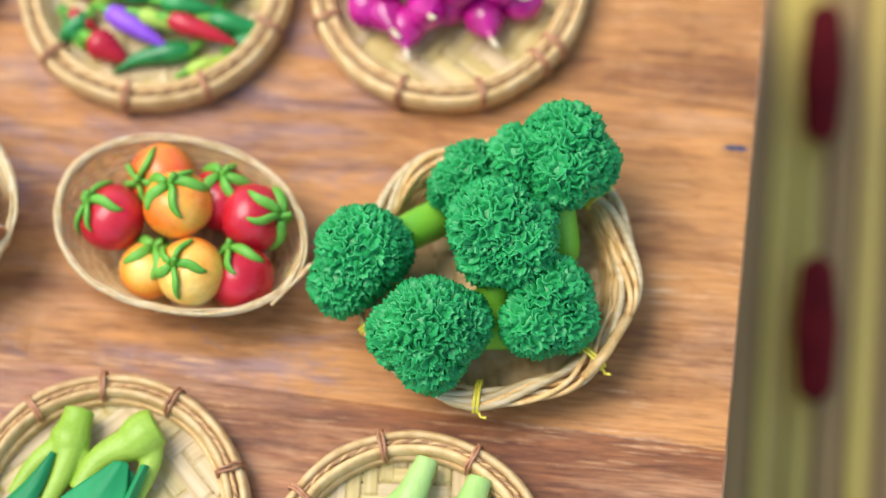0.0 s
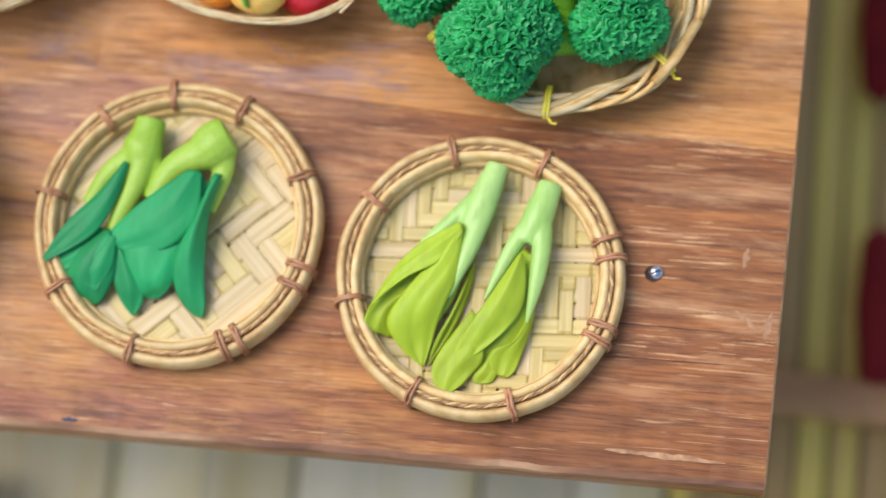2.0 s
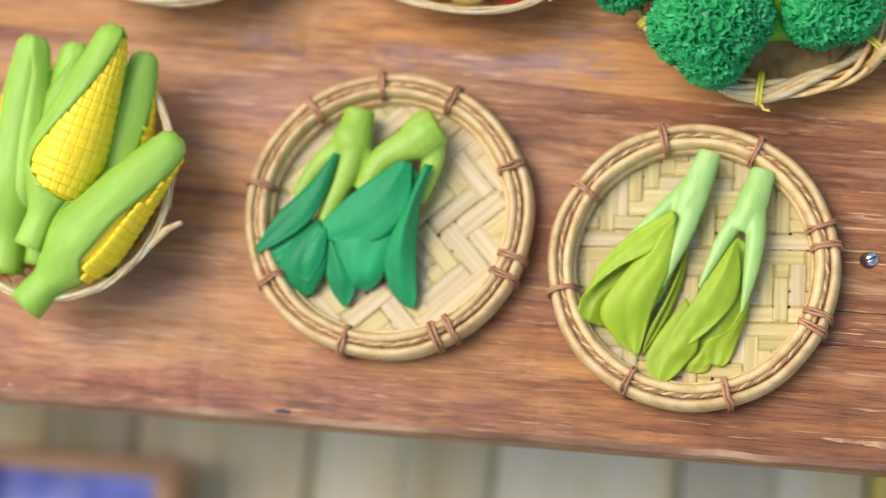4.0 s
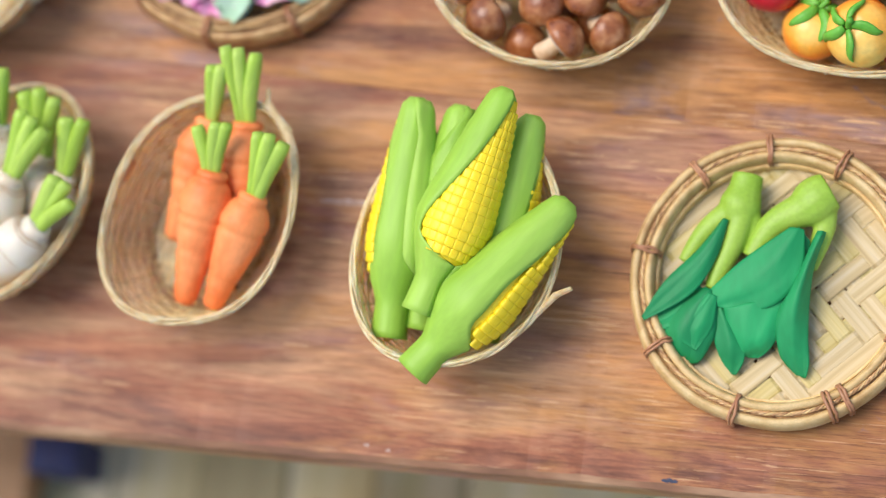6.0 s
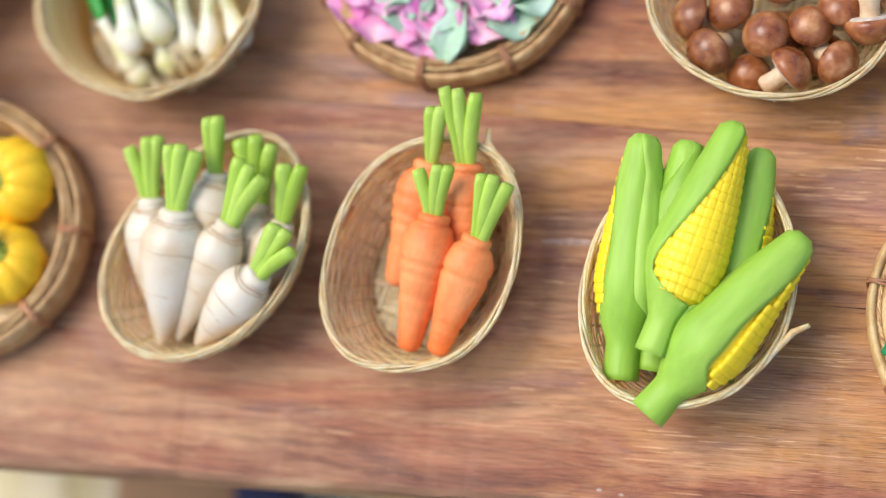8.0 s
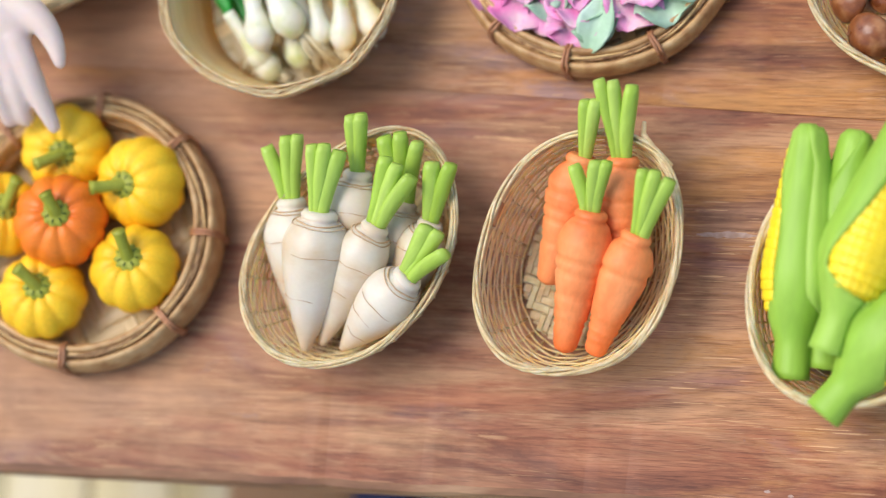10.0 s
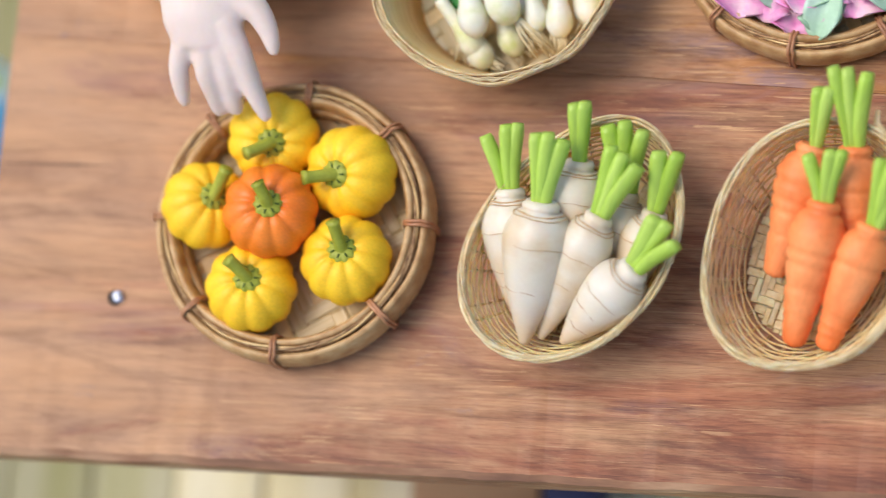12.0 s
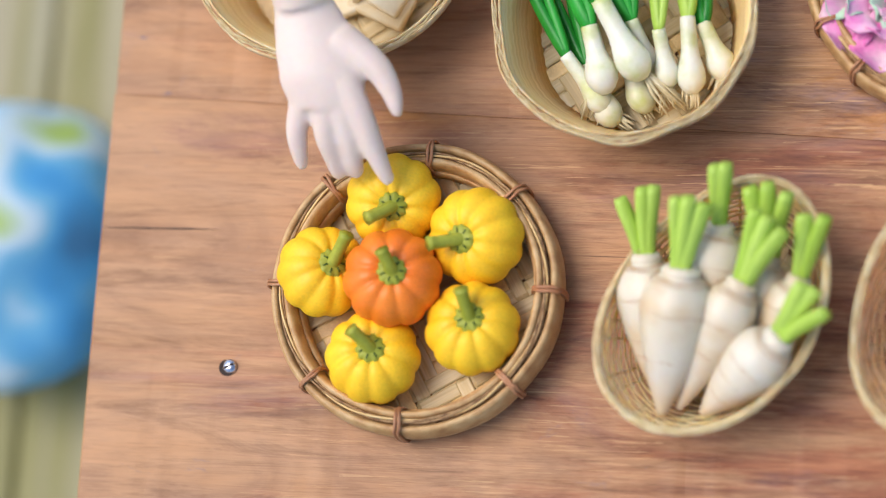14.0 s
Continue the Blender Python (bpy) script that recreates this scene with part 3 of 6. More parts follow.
def weave(parent, radius, z, w, angle, mats, herring=True, oval=(1, 1), name="strip", float_=3):
    """A twilled floor of flat strips, each over a few and under a few; every strip lies along its own X."""
    n = int(radius / w)
    for d in (0, 1):
        turn = Matrix.Rotation(radians(angle + 90 * d), 4, "Z")
        for i in range(-n, n + 1):
            c = (i + 0.13 * math.sin(i * 5 + d)) * w
            if abs(c) >= radius - 0.001:
                continue
            half = math.sqrt(radius * radius - c * c)
            bm = bmesh.new()
            rings = []
            hw = w * (0.485 + 0.02 * math.sin(i * 3.7 + d * 2))
            for j in range(-int(half / w) - 1, int(half / w) + 2):
                k = (i, j) if d == 0 else (j, -i)
                s = k[0] + (k[1] if not herring or (k[1] // (2 * float_)) % 2 == 0 else -k[1])
                over = (s % (2 * float_) < float_) == (d == 0)
                for f in (-0.36, 0.36):
                    u = max(-half, min(half, (j + f) * w))
                    zz = z + (0.00042 if over else -0.00042)
                    ring = [bm.verts.new((u, c + v, zz + dz)) for v, dz in ((-hw, -0.0001), (-hw * 0.8, 0.00016), (hw * 0.8, 0.00016), (hw, -0.0001), (0, -0.0005))]
                    rings.append(ring)
            for r0, r1 in zip(rings, rings[1:]):
                for q in range(5):
                    bm.faces.new((r0[q], r1[q], r1[(q + 1) % 5], r0[(q + 1) % 5]))
            bmesh.ops.remove_doubles(bm, verts=bm.verts, dist=1e-6)
            bmesh.ops.recalc_face_normals(bm, faces=bm.faces)
            ob = part(name, bm, mats[(i * 7 + d * 3) % len(mats)], parent, smooth=False)
            ob.matrix_basis = Matrix.Diagonal((*oval, 1, 1)) @ turn


def tray(x, y, radius, height, knots, angle, mats, hoop, label, strip=0.0052, herring=True, seed=0.0, braid=(0.00042, 44)):
    t = thing("bamboo_tray", pose(x, y, 0), label, "tray", "round bamboo trays")
    k = radius / 0.0525
    weave(t, 0.0432 * k, 0.0032, strip, angle, mats, herring)
    tall = height / 2 - 0.0004
    part("outer_hoop", tube(bmesh.new(), ring_pts(0.0504 * k, height * 0.5 - 0.0002, 80, 0.0008, seed), 0.0022, 12, tall * 0.96 / 0.0022, True, (0, 0, 1)), hoop, t)
    part("inner_hoop", tube(bmesh.new(), ring_pts(0.0453 * k, height * 0.52, 80, 0.0007, seed + 2), 0.0022, 12, tall / 0.0022, True, (0, 0, 1)), hoop, t)
    part("inner_band", tube(bmesh.new(), ring_pts(0.0428 * k, height * 0.36, 64, 0.0005, seed + 4), 0.0009, 6, height * 0.3 / 0.0009, True, (0, 0, 1)), hoop, t)
    for j in range(3):
        part("rim_strand", tube(bmesh.new(), ring_pts(0.0476 * k, height - 0.0016, 300, 0.0004, seed, (*braid, j * math.tau / 3)), 0.00046, 5, 1, True), FIBRE if j else HOOP, t)
    part("rim_filler", tube(bmesh.new(), ring_pts(0.0479 * k, height * 0.45, 64), 0.0018, 6, height * 0.38 / 0.0018, True, (0, 0, 1)), FIBRE, t)
    rnd = random.Random(int(seed * 10))
    for a in knots:
        bm = bmesh.new()
        for s in (-1, 1):
            pts = []
            for q in range(14):
                b = q * math.tau / 14
                pr = 0.0478 * k + math.copysign(abs(math.cos(b)) ** 0.55, math.cos(b)) * 0.0053
                pz = height * 0.5 + math.copysign(abs(math.sin(b)) ** 0.55, math.sin(b)) * (height * 0.5 + 0.0004)
                aa = radians(a) + s * 0.00058 / 0.048 + 0.012 * math.sin(b) * rnd.uniform(-1, 1)
                pts.append((pr * math.cos(aa), pr * math.sin(aa), max(pz, 0.0006)))
            tube(bm, pts, 0.00068, 6, 0.8, True)
        part("cane_knot", bm, CANE, t, "brown cane binding")
    return t


tray(0.2721, 0.0662, 0.0514, 0.013, (149, 107, 66, 21, 12, -18, -24, -71, 246, 195), 3, (BAMBOO_YELLOW, BAMBOO_YELLOW, BAMBOO, BAMBOO_YELLOW), HOOP, "round woven bamboo tray holding two bok choy", herring=True, seed=1.0)
tray(0.1620, 0.0769, 0.0525, 0.013, (171, 130, 98, 66, 25, -15, -24, -56, -63, 257, 214), 44, (BAMBOO, BAMBOO, BAMBOO_YELLOW), HOOP, "round twill-woven bamboo tray holding two dark green kale", strip=0.0066, herring=True, seed=2.0)
tray(-0.2312, 0.0880, 0.0512, 0.019, (44, 0, -42, 268, 224, 180, 132, 86), 30, (BAMBOO, HOOP, BAMBOO), HOOP_DARK, "deep brown bamboo tray holding six little pumpkins", seed=3.0, braid=(0.00055, 6))
tray(-0.0498, 0.2040, 0.0530, 0.015, (205, 228, 262, 300, 335, 20, 90, 150), 20, (BAMBOO, HOOP), HOOP_DARK, "brown bamboo tray holding frilly pink cabbages", seed=4.0, braid=(0.00055, 7))
tray(0.1512, 0.2868, 0.0534, 0.014, (225, 265, 300, 340, 60, 150), 10, (BAMBOO_YELLOW, BAMBOO), HOOP, "round bamboo tray holding coloured chili peppers", seed=5.0)
tray(0.2630, 0.2955, 0.0534, 0.014, (205, 255, 290, 320, 330, 30, 120), 55, (BAMBOO_YELLOW, BAMBOO_YELLOW, BAMBOO), HOOP, "round yellow bamboo tray holding magenta shallots", strip=0.0065, herring=False, seed=6.0)
tray(0.0330, 0.2930, 0.0560, 0.014, (225, 300, 345, 60), 25, (BAMBOO, HOOP), HOOP_DARK, "empty brown bamboo tray at the back of the table", seed=7.0)


# ---- wicker baskets ----
def wicker_basket(x, y, a, b, turn, height, label, bend, levels=13, stakes=28, low=0.70, seed=0.0, loose=None, peel=None, flat=1.85):
    """An uneven oval basket: bend holds the waves of its outline."""
    t = thing("wicker_basket", pose(x, y, 0, 0, 0, turn), label, "basket", "oval wicker baskets")

    def shape(th, s=1.0):
        q = bend[0] + sum(bend[2 * k - 1] * math.cos(k * th) + bend[2 * k] * math.sin(k * th) for k in (1, 2, 3, 4))
        return 1 + (q - 1) * s

    def scale(s):
        return low + (1 - low) * math.sin(min(s, 1) * math.pi / 2) ** 0.8

    def wall(th, s, off=0.0):
        q = scale(s) * shape(th, s) + 0.008 * noise.noise(Vector((math.cos(th) * 1.5, math.sin(th) * 1.5, seed)))
        z = 0.0012 + s * height + 0.0014 * s * noise.noise(Vector((math.cos(th) * 1.4, math.sin(th) * 1.4, seed + 3)))
        return Vector(((a * q + off) * math.cos(th), (b * q + off) * math.sin(th), z))

    weave(t, a * low * 0.98, 0.0016, 0.0030, 0, (WICKER, WICKER_TAN_LIT, WICKER), False, (1, b / a), "base_strip")
    # wall strands take the lightened tan, the top two the plain wicker
    for i in range(levels):
        s = (i + 0.3) / levels
        n = stakes * 4
        pts = [wall(k * math.tau / n, s + 0.004 * math.sin(k * 0.37 + i * 2.1), 0.00022 * math.cos(stakes * 0.5 * k * math.tau / n + i * math.pi)) for k in range(n)]
        part("strand", tube(bmesh.new(), pts, 0.00040 * (0.9 + 0.2 * ((i * 7) % 5) / 4), 6, flat * 1.55, True, (0, 0, 1)), WICKER_TAN_LIT if i < levels - 2 else WICKER, t)
    for k in range(stakes):
        th = (k + 0.2 * math.sin(k * 9 + seed)) * math.tau / stakes
        part("stake", tube(bmesh.new(), [wall(th, s, 0.0007) for s in (0.0, 0.2, 0.4, 0.6, 0.8, 1.0)], 0.0005, 5), WICKER, t)
    for j in range(5):
        pts = []
        for k in range(130):
            th = k * math.tau / 130
            ph = 3 * th + j * math.tau / 5 + 2.0 * noise.noise(Vector((math.cos(th) * 1.5, math.sin(th) * 1.5, seed + 9 + j)))
            p = wall(th, 1.0, 0.0009 * math.cos(ph) + 0.0003)
            p.z += 0.0007 * math.sin(ph)
            pts.append(p)
        part("rim_strand", tube(bmesh.new(), pts, 0.00052 if j % 2 else 0.00066, 6, 1, True), WICKER, t)
    for th, dx, dz in loose or ():
        p = wall(radians(th), 1.0)
        d = Vector((-math.sin(radians(th)), math.cos(radians(th)), 0))
        o = Vector((math.cos(radians(th)), math.sin(radians(th)), 0))
        part("loose_end", tube(bmesh.new(), [p - d * 0.012, p - d * 0.003 + o * 0.001, p + d * dx * 0.6 + o * 0.0025, p + d * dx + o * 0.006 + Vector((0, 0, dz))], [0.0008, 0.0012, 0.0015, 0.0010], 6, 0.6), WICKER, t)
    if peel is not None:
        bm = bmesh.new()
        th = [radians(peel) + d for d in (-0.10, -0.05, 0.0, 0.05, 0.10)]
        tube(bm, [wall(q, 0.90, -0.0010) for q in th], 0.0004, 6, 6.0, False, (0, 0, 1))
        part("peel", bm, PEEL, t, "red-brown strip of outer peel")
    return t


wicker_basket(0.0500, 0.0775, 0.0435, 0.0345, 68, 0.028, "oval pale wicker basket full of corn cobs", (1.025, -0.022, -0.007, -0.012, 0.020, 0.006, 0.006, 0.009, -0.016), seed=1.0, loose=((-99, 0.012, 0.002),))
wicker_basket(-0.0464, 0.0846, 0.0446, 0.0318, 74, 0.027, "oval pale wicker basket holding four carrots", (1.020, -0.033, -0.032, -0.041, -0.011, 0.006, 0.011, -0.014, -0.019), seed=2.0, loose=((-20, 0.005, 0.002),), peel=86)
wicker_basket(-0.1259, 0.0833, 0.0455, 0.0330, 62, 0.027, "oval pale wicker basket full of white radishes", (0.988, -0.040, -0.012, 0.011, -0.035, 0.025, 0.014, 0.003, 0.004), seed=3.0)
wicker_basket(0.1776, 0.1838, 0.0452, 0.0324, -5, 0.024, "oval pale wicker basket full of tomatoes", (1.020, -0.005, -0.039, 0.004, -0.043, 0.004, -0.008, -0.011, -0.006), seed=4.0, loose=((-25, 0.012, 0.002),), flat=1.75)
wicker_basket(0.0715, 0.1850, 0.0450, 0.0385, -14, 0.026, "oval pale wicker basket full of brown mushrooms", (1.000, 0.0, -0.010, 0.0, -0.012, 0.006, 0.0, -0.006, 0.0), seed=5.0, flat=1.6)


def willow_basket(x, y, r, height, label):
    t = thing("willow_basket", pose(x, y, 0), label, "basket")
    weave(t, r * 0.86, 0.0018, 0.0060, 12, (HOOP, WILLOW, HOOP), False)
    for i in range(8):
        s = (i + 0.5) / 8
        part("strand", tube(bmesh.new(), [Vector((p.x, p.y, p.z)) for p in ring_pts(r * (0.84 + 0.14 * s), 0.001 + s * height, 96, 0.002, 1.0 + i * 0.1, (0.0006, 12, i * math.pi))], 0.0013, 6, 1.2, True, (0, 0, 1)), WILLOW, t)
    for j in range(7):
        pts = []
        for k in range(130):
            th = k * math.tau / 130
            ph = (3 + j % 2) * th + j * math.tau / 7 + noise.noise(Vector((math.cos(th), math.sin(th), j))) * 1.5
            oct_ = 1 + 0.022 * math.cos(8 * th + 0.6)
            q = r * oct_ + 0.0034 * math.cos(ph) + 0.001
            pts.append((q * math.cos(th), q * math.sin(th), height + 0.0016 * math.sin(ph)))
        part("rim_strand", tube(bmesh.new(), pts, 0.00135 if j % 3 else 0.0018, 6, 0.8, True), WILLOW if j % 3 else BAMBOO, t)
    part("rim_end", tube(bmesh.new(), [(r * 0.76, -r * 0.80, height + 0.002), (r * 0.90, -r * 0.62, height + 0.004), (r * 1.05, -r * 0.30, height + 0.003)], [0.0020, 0.0025, 0.0024], 7, 0.7), WILLOW, t, "split willow end standing off the rim")
    for a in (42, -38, -92, 210):
        bm = bmesh.new()
        for s in (-0.012, 0.014):
            pts = [((r * 1.01 + 0.0058 * math.cos(q * math.tau / 12)) * math.cos(radians(a) + s), (r * 1.01 + 0.0058 * math.cos(q * math.tau / 12)) * math.sin(radians(a) + s), height + 0.0036 * math.sin(q * math.tau / 12)) for q in range(12)]
            tube(bm, pts, 0.00075, 5, 1, True)
        o = Vector((math.cos(radians(a)), math.sin(radians(a)), 0)) * r * 1.1
        tube(bm, [o + Vector((0, 0, height + 0.002)), o + Vector((0.002, -0.003, height - 0.001)), o + Vector((0.004, -0.004, height + 0.002))], 0.0006, 5)
        part("tie", bm, TIE, t, "yellow plastic tie")
    return t


willow_basket(0.2926, 0.1760, 0.0466, 0.019, "round willow basket with yellow ties full of broccoli")


def band_basket(x, y, r, height, label, seed):
    t = thing("bamboo_basket", pose(x, y, 0), label, "basket", "deep bamboo baskets")
    weave(t, r * 0.78, 0.0018, 0.0055, 35, (BAMBOO, HOOP, BAMBOO), True)
    # the wall is one wide bent strip
    bm = bmesh.new()
    n = 120
    rings = []
    for s, off in ((0.02, 0.0), (0.35, 0.0), (0.7, 0.0), (0.97, 0.0), (0.97, 0.0007), (0.7, 0.0007), (0.35, 0.0007), (0.02, 0.0007)):
        rings.append([bm.verts.new((p.x, p.y, 0.001 + s * (height - 0.002))) for p in ring_pts(r * (0.765 + 0.23 * s) + off, 0, n, 0.0012, seed + s * 0.4, (0.00012, 60, 0))])
    for r0, r1 in zip(rings, rings[1:] + rings[:1]):
        for k in range(n):
            bm.faces.new((r0[k], r0[(k + 1) % n], r1[(k + 1) % n], r1[k]))
    bmesh.ops.recalc_face_normals(bm, faces=bm.faces)
    part("wall", bm, BENT, t, "smooth bent strip of tan bamboo")
    for a in (0.4, 1.5, 2.7, 3.9, 5.2):
        part("stake", tube(bmesh.new(), [((r * 0.775 + 0.0016) * math.cos(a), (r * 0.775 + 0.0016) * math.sin(a), 0.001), ((r + 0.0014) * math.cos(a), (r + 0.0014) * math.sin(a), height - 0.001)], 0.0007, 5), BAMBOO, t)
    for j, (off, w, lift) in enumerate(((-0.0006, 0.00050, 0.0), (0.0019, 0.00055, -0.0006))):
        part("rim_hoop", tube(bmesh.new(), ring_pts(r + off, height - 0.0012 + lift, 120, 0.0012, seed + 0.4 * j, (0.00028, 7 + 3 * j, j * 2)), w, 6, 4.2, True, (0, 0, 1)), WICKER, t)
    for j in range(4):
        part("rim_fibre", tube(bmesh.new(), ring_pts(r + 0.0004 + 0.0003 * j, height - 0.0002 - 0.0003 * (j % 2), 200, 0.0012, seed, (0.00032, 31 + 9 * j, j * 1.7)), 0.00030, 5, 1, True), WICKER if j % 2 else BAMBOO, t)
    return t


band_basket(-0.1610, 0.1815, 0.0435, 0.032, "deep round bamboo basket full of spring onions", 1.0)
band_basket(-0.2662, 0.2160, 0.0515, 0.030, "deep round bamboo basket holding cream slices", 5.0)


# ---- corn ----
def corn(tip, base, spin, seed, R=0.0122, fold=False, side=1, proud=0.0, wide_open=False):
    tip, base = Vector(tip), Vector(base)
    length = (tip - base).length
    t = thing("corn_cob", along(base, tip, (0, 0, 1), spin), "clay corn cob with yellow kernels in a green husk", "corn", "corn cobs")

    def rad(u):
        if u < 0.14:
            return 0.0046 + 0.0006 * (0.14 - u) / 0.14
        if u < 0.42:
            f = (u - 0.14) / 0.28
            return 0.0046 + (R - 0.0046) * math.sin(f * math.pi / 2) ** 1.15
        q = R * (1 - 0.70 * ((u - 0.42) / 0.58) ** 1.2)
        return q * math.sqrt(max(0.10, 1 - (max(0, u - 0.96) / 0.04) ** 2))

    def gap(u, edge=-1):
        """Half the opening of the husk; on the outer side it stays wide up to the tip."""
        if u < 0.24:
            return 0.02
        wide = radians(72) * math.sin(min(1, (u - 0.24) / 0.11) * math.pi / 2) ** 0.6
        if edge == side:
            return 0.02 + wide * (1 + 0.5 * max(0, u - 0.84) / 0.16)
        if wide_open:
            return 0.02 + 1.42 * wide * max(0.0, 1 - ((u - 0.24) / 0.74) ** 1.15)
        return 0.02 + wide * max(0.0, 1 - (max(0, u - 0.50) / 0.47) ** 2.0)

    def shell(bm, grow, a_from, a_to, u0, u1, rows=34, cols=22):
        layers = []
        for s in (grow + 0.0006, grow - 0.0004):
            grid = []
            for i in range(rows + 1):
                u = u0 + (u1 - u0) * i / rows
                lo, hi = a_from(u), a_to(u)
                row = []
                for j in range(cols + 1):
                    a = lo + (hi - lo) * j / cols
                    rr = rad(u) + s + (0.00012 * math.sin(a * 9 + seed) + 0.00008 * math.sin(a * 23 + 2 * seed) + 0.0007 * max(0, u - 0.78) * math.sin(a * 6 + seed)) * min(1, u * 3) + 0.0003 * noise.noise(Vector((a * 2, u * 5, seed)))
                    row.append(bm.verts.new((rr * math.sin(a), u * length, rr * math.cos(a))))
                grid.append(row)
            layers.append(grid)
        o, n = layers
        for i in range(rows):
            for j in range(cols):
                bm.faces.new((o[i][j], o[i][j + 1], o[i + 1][j + 1], o[i + 1][j]))
                bm.faces.new((n[i][j], n[i + 1][j], n[i + 1][j + 1], n[i][j + 1]))
            bm.faces.new((o[i][0], o[i + 1][0], n[i + 1][0], n[i][0]))
            bm.faces.new((o[i][cols], n[i][cols], n[i + 1][cols], o[i + 1][cols]))
        for j in range(cols):
            bm.faces.new((o[0][j], n[0][j], n[0][j + 1], o[0][j + 1]))
            bm.faces.new((o[rows][j], o[rows][j + 1], n[rows][j + 1], n[rows][j]))
        bmesh.ops.recalc_face_normals(bm, faces=bm.faces)
        return bm

    cob = part("cob", profile_y(bmesh.new(), [(u * length, rad(u) + 0.0001) for u in [0.004 + i * 0.0415 for i in range(24)]], 20), KERNEL, t)
    husk = part("husk", shell(bmesh.new(), 0.0009, lambda u: gap(u, 1), lambda u: math.tau - gap(u, -1), 0.0, 1.0), HUSK, t, "green husk")
    if fold:
        part("husk_leaf", shell(bmesh.new(), 0.0021, lambda u: math.tau - gap(u) - 2.35 - 0.5 * math.sin(u * 3), lambda u: math.tau - gap(u) - 0.16, 0.12, 0.99, 30, 10), HUSK, husk, "overlapping husk leaf")
    bm = bmesh.new()
    slab(bm, -0.5, 0.5, -0.5, 0.5, -0.5, 0.5, 0.26, 2)
    me = bpy.data.meshes.new("kernel")
    bm.to_mesh(me)
    bm.free()
    me.materials.append(KERNEL)
    me.polygons.foreach_set("use_smooth", [True] * len(me.polygons))
    step = 0.0034
    for i in range(int(0.68 * length / step)):
        u = 0.285 + i * step / length
        margin = 0.08 - proud * 260
        hi, lo = gap(u, 1) + margin, -gap(u, -1) - margin
        da = 0.0034 / rad(0.5)
        for j in range(int(lo / da) - 1, int(hi / da) + 2):
            a = j * da
            if not lo <= a <= hi:
                continue
            r = rad(u) - 0.0005 + proud
            m = Matrix.Rotation(a, 4, "Y") @ Matrix.Translation((0, u * length, r)) @ Matrix.Diagonal((0.0034 * r / rad(0.5) * 1.30, step * 1.27, 0.0026, 1))
            share("kernel", me, cob, m)
    return t


corn((0.0312, 0.1279, 0.036), (0.0276, 0.0433, 0.0205), -108, 1, 0.0108, True, -1, 0.0008)
corn((0.0470, 0.1270, 0.033), (0.0380, 0.0480, 0.0165), 170, 2, 0.0105, True)
corn((0.0657, 0.1301, 0.047), (0.0405, 0.0507, 0.034), 50, 3, 0.0128, wide_open=True)
corn((0.0730, 0.1248, 0.034), (0.0600, 0.0460, 0.0165), 118, 4, 0.0105, False, 1, 0.0006)
corn((0.0898, 0.0939, 0.037), (0.0395, 0.0305, 0.029), 106, 5, 0.0126, False, 1, 0.0010)


# ---- carrots and radishes ----
def stubs(t, base, top, n, r, seed, mat, spread=0.0058):
    """The cut leaf stalks on top of a root, in the root's own frame: joined at the foot, splayed at the top."""
    rnd = random.Random(seed * 7 + 1)
    base, top = Vector(base), Vector(top)
    d = (top - base)
    side = d.cross(Vector((0, 0, 1))).normalized()
    back = side.cross(d).normalized()
    for k in range(n):
        v = (k - (n - 1) / 2) / max(1, (n - 1) / 2) if n > 1 else 0
        v += rnd.uniform(-0.18, 0.18)
        e = top + side * v * spread * rnd.uniform(0.75, 1.15) + d * (rnd.uniform(-0.06, 0.04) - (0.16 * rnd.random() if abs(v) > 0.5 else 0)) + back * rnd.uniform(-0.0022, 0.0022)
        b = base + side * v * r * 0.55 - d * 0.06
        pts = smoothed([b, b.lerp(e, 0.42) - side * v * spread * 0.14, e], 9)
        f = rnd.uniform(0.9, 1.12)
        rad = [r * f * q for q in (0.66, 0.72, 0.80, 0.88, 0.95, 0.99, 1.00, 0.98, 0.80)]
        part("leaf_stalk", tube(bmesh.new(), pts, rad, 8, 0.70), mat, t, "cut green leaf stalk")


def carrot(top, tip, leaf0, leaf1, r, seed):
    top, tip = Vector(top), Vector(tip)
    length = (tip - top).length
    m = along(top, tip)
    t = thing("carrot", m, "orange clay carrot with cut green stalks", "carrot", "carrots")
    rows = [(-0.0012, r * 0.35), (-0.0010, r * 0.50), (0.0002, r * 0.60), (0.0014, r * 0.60), (0.0022, r * 0.53), (0.0032, r * 0.66)]
    rnd = random.Random(seed)
    cuts = sorted(rnd.uniform(0.18, 0.92) for _ in range(7))
    for i in range(1, 41):
        u = i / 40
        q = 1.0 if u < 0.22 else 1 - 0.62 * ((u - 0.22) / 0.78) ** 1.05
        q *= 0.72 + 0.28 * min(1, u / 0.14)
        q *= 1 - 0.10 * max(math.exp(-((u - c) / 0.012) ** 2) for c in cuts)
        if u > 0.95:
            q *= math.sqrt(max(0.05, 1 - ((u - 0.95) / 0.05) ** 2))
        rows.append((0.0032 + u * (length - 0.0032), r * q))
    part("root", profile_y(bmesh.new(), rows, 22, lambda a, y: 1 + 0.05 * noise.noise(Vector((math.sin(a), math.cos(a), y * 90 + seed)))), CARROT, t)
    inv = m.inverted()
    stubs(t, inv @ Vector(leaf0), inv @ Vector(leaf1), 3 - (seed % 3 == 0), 0.0030, seed, SPROUT)


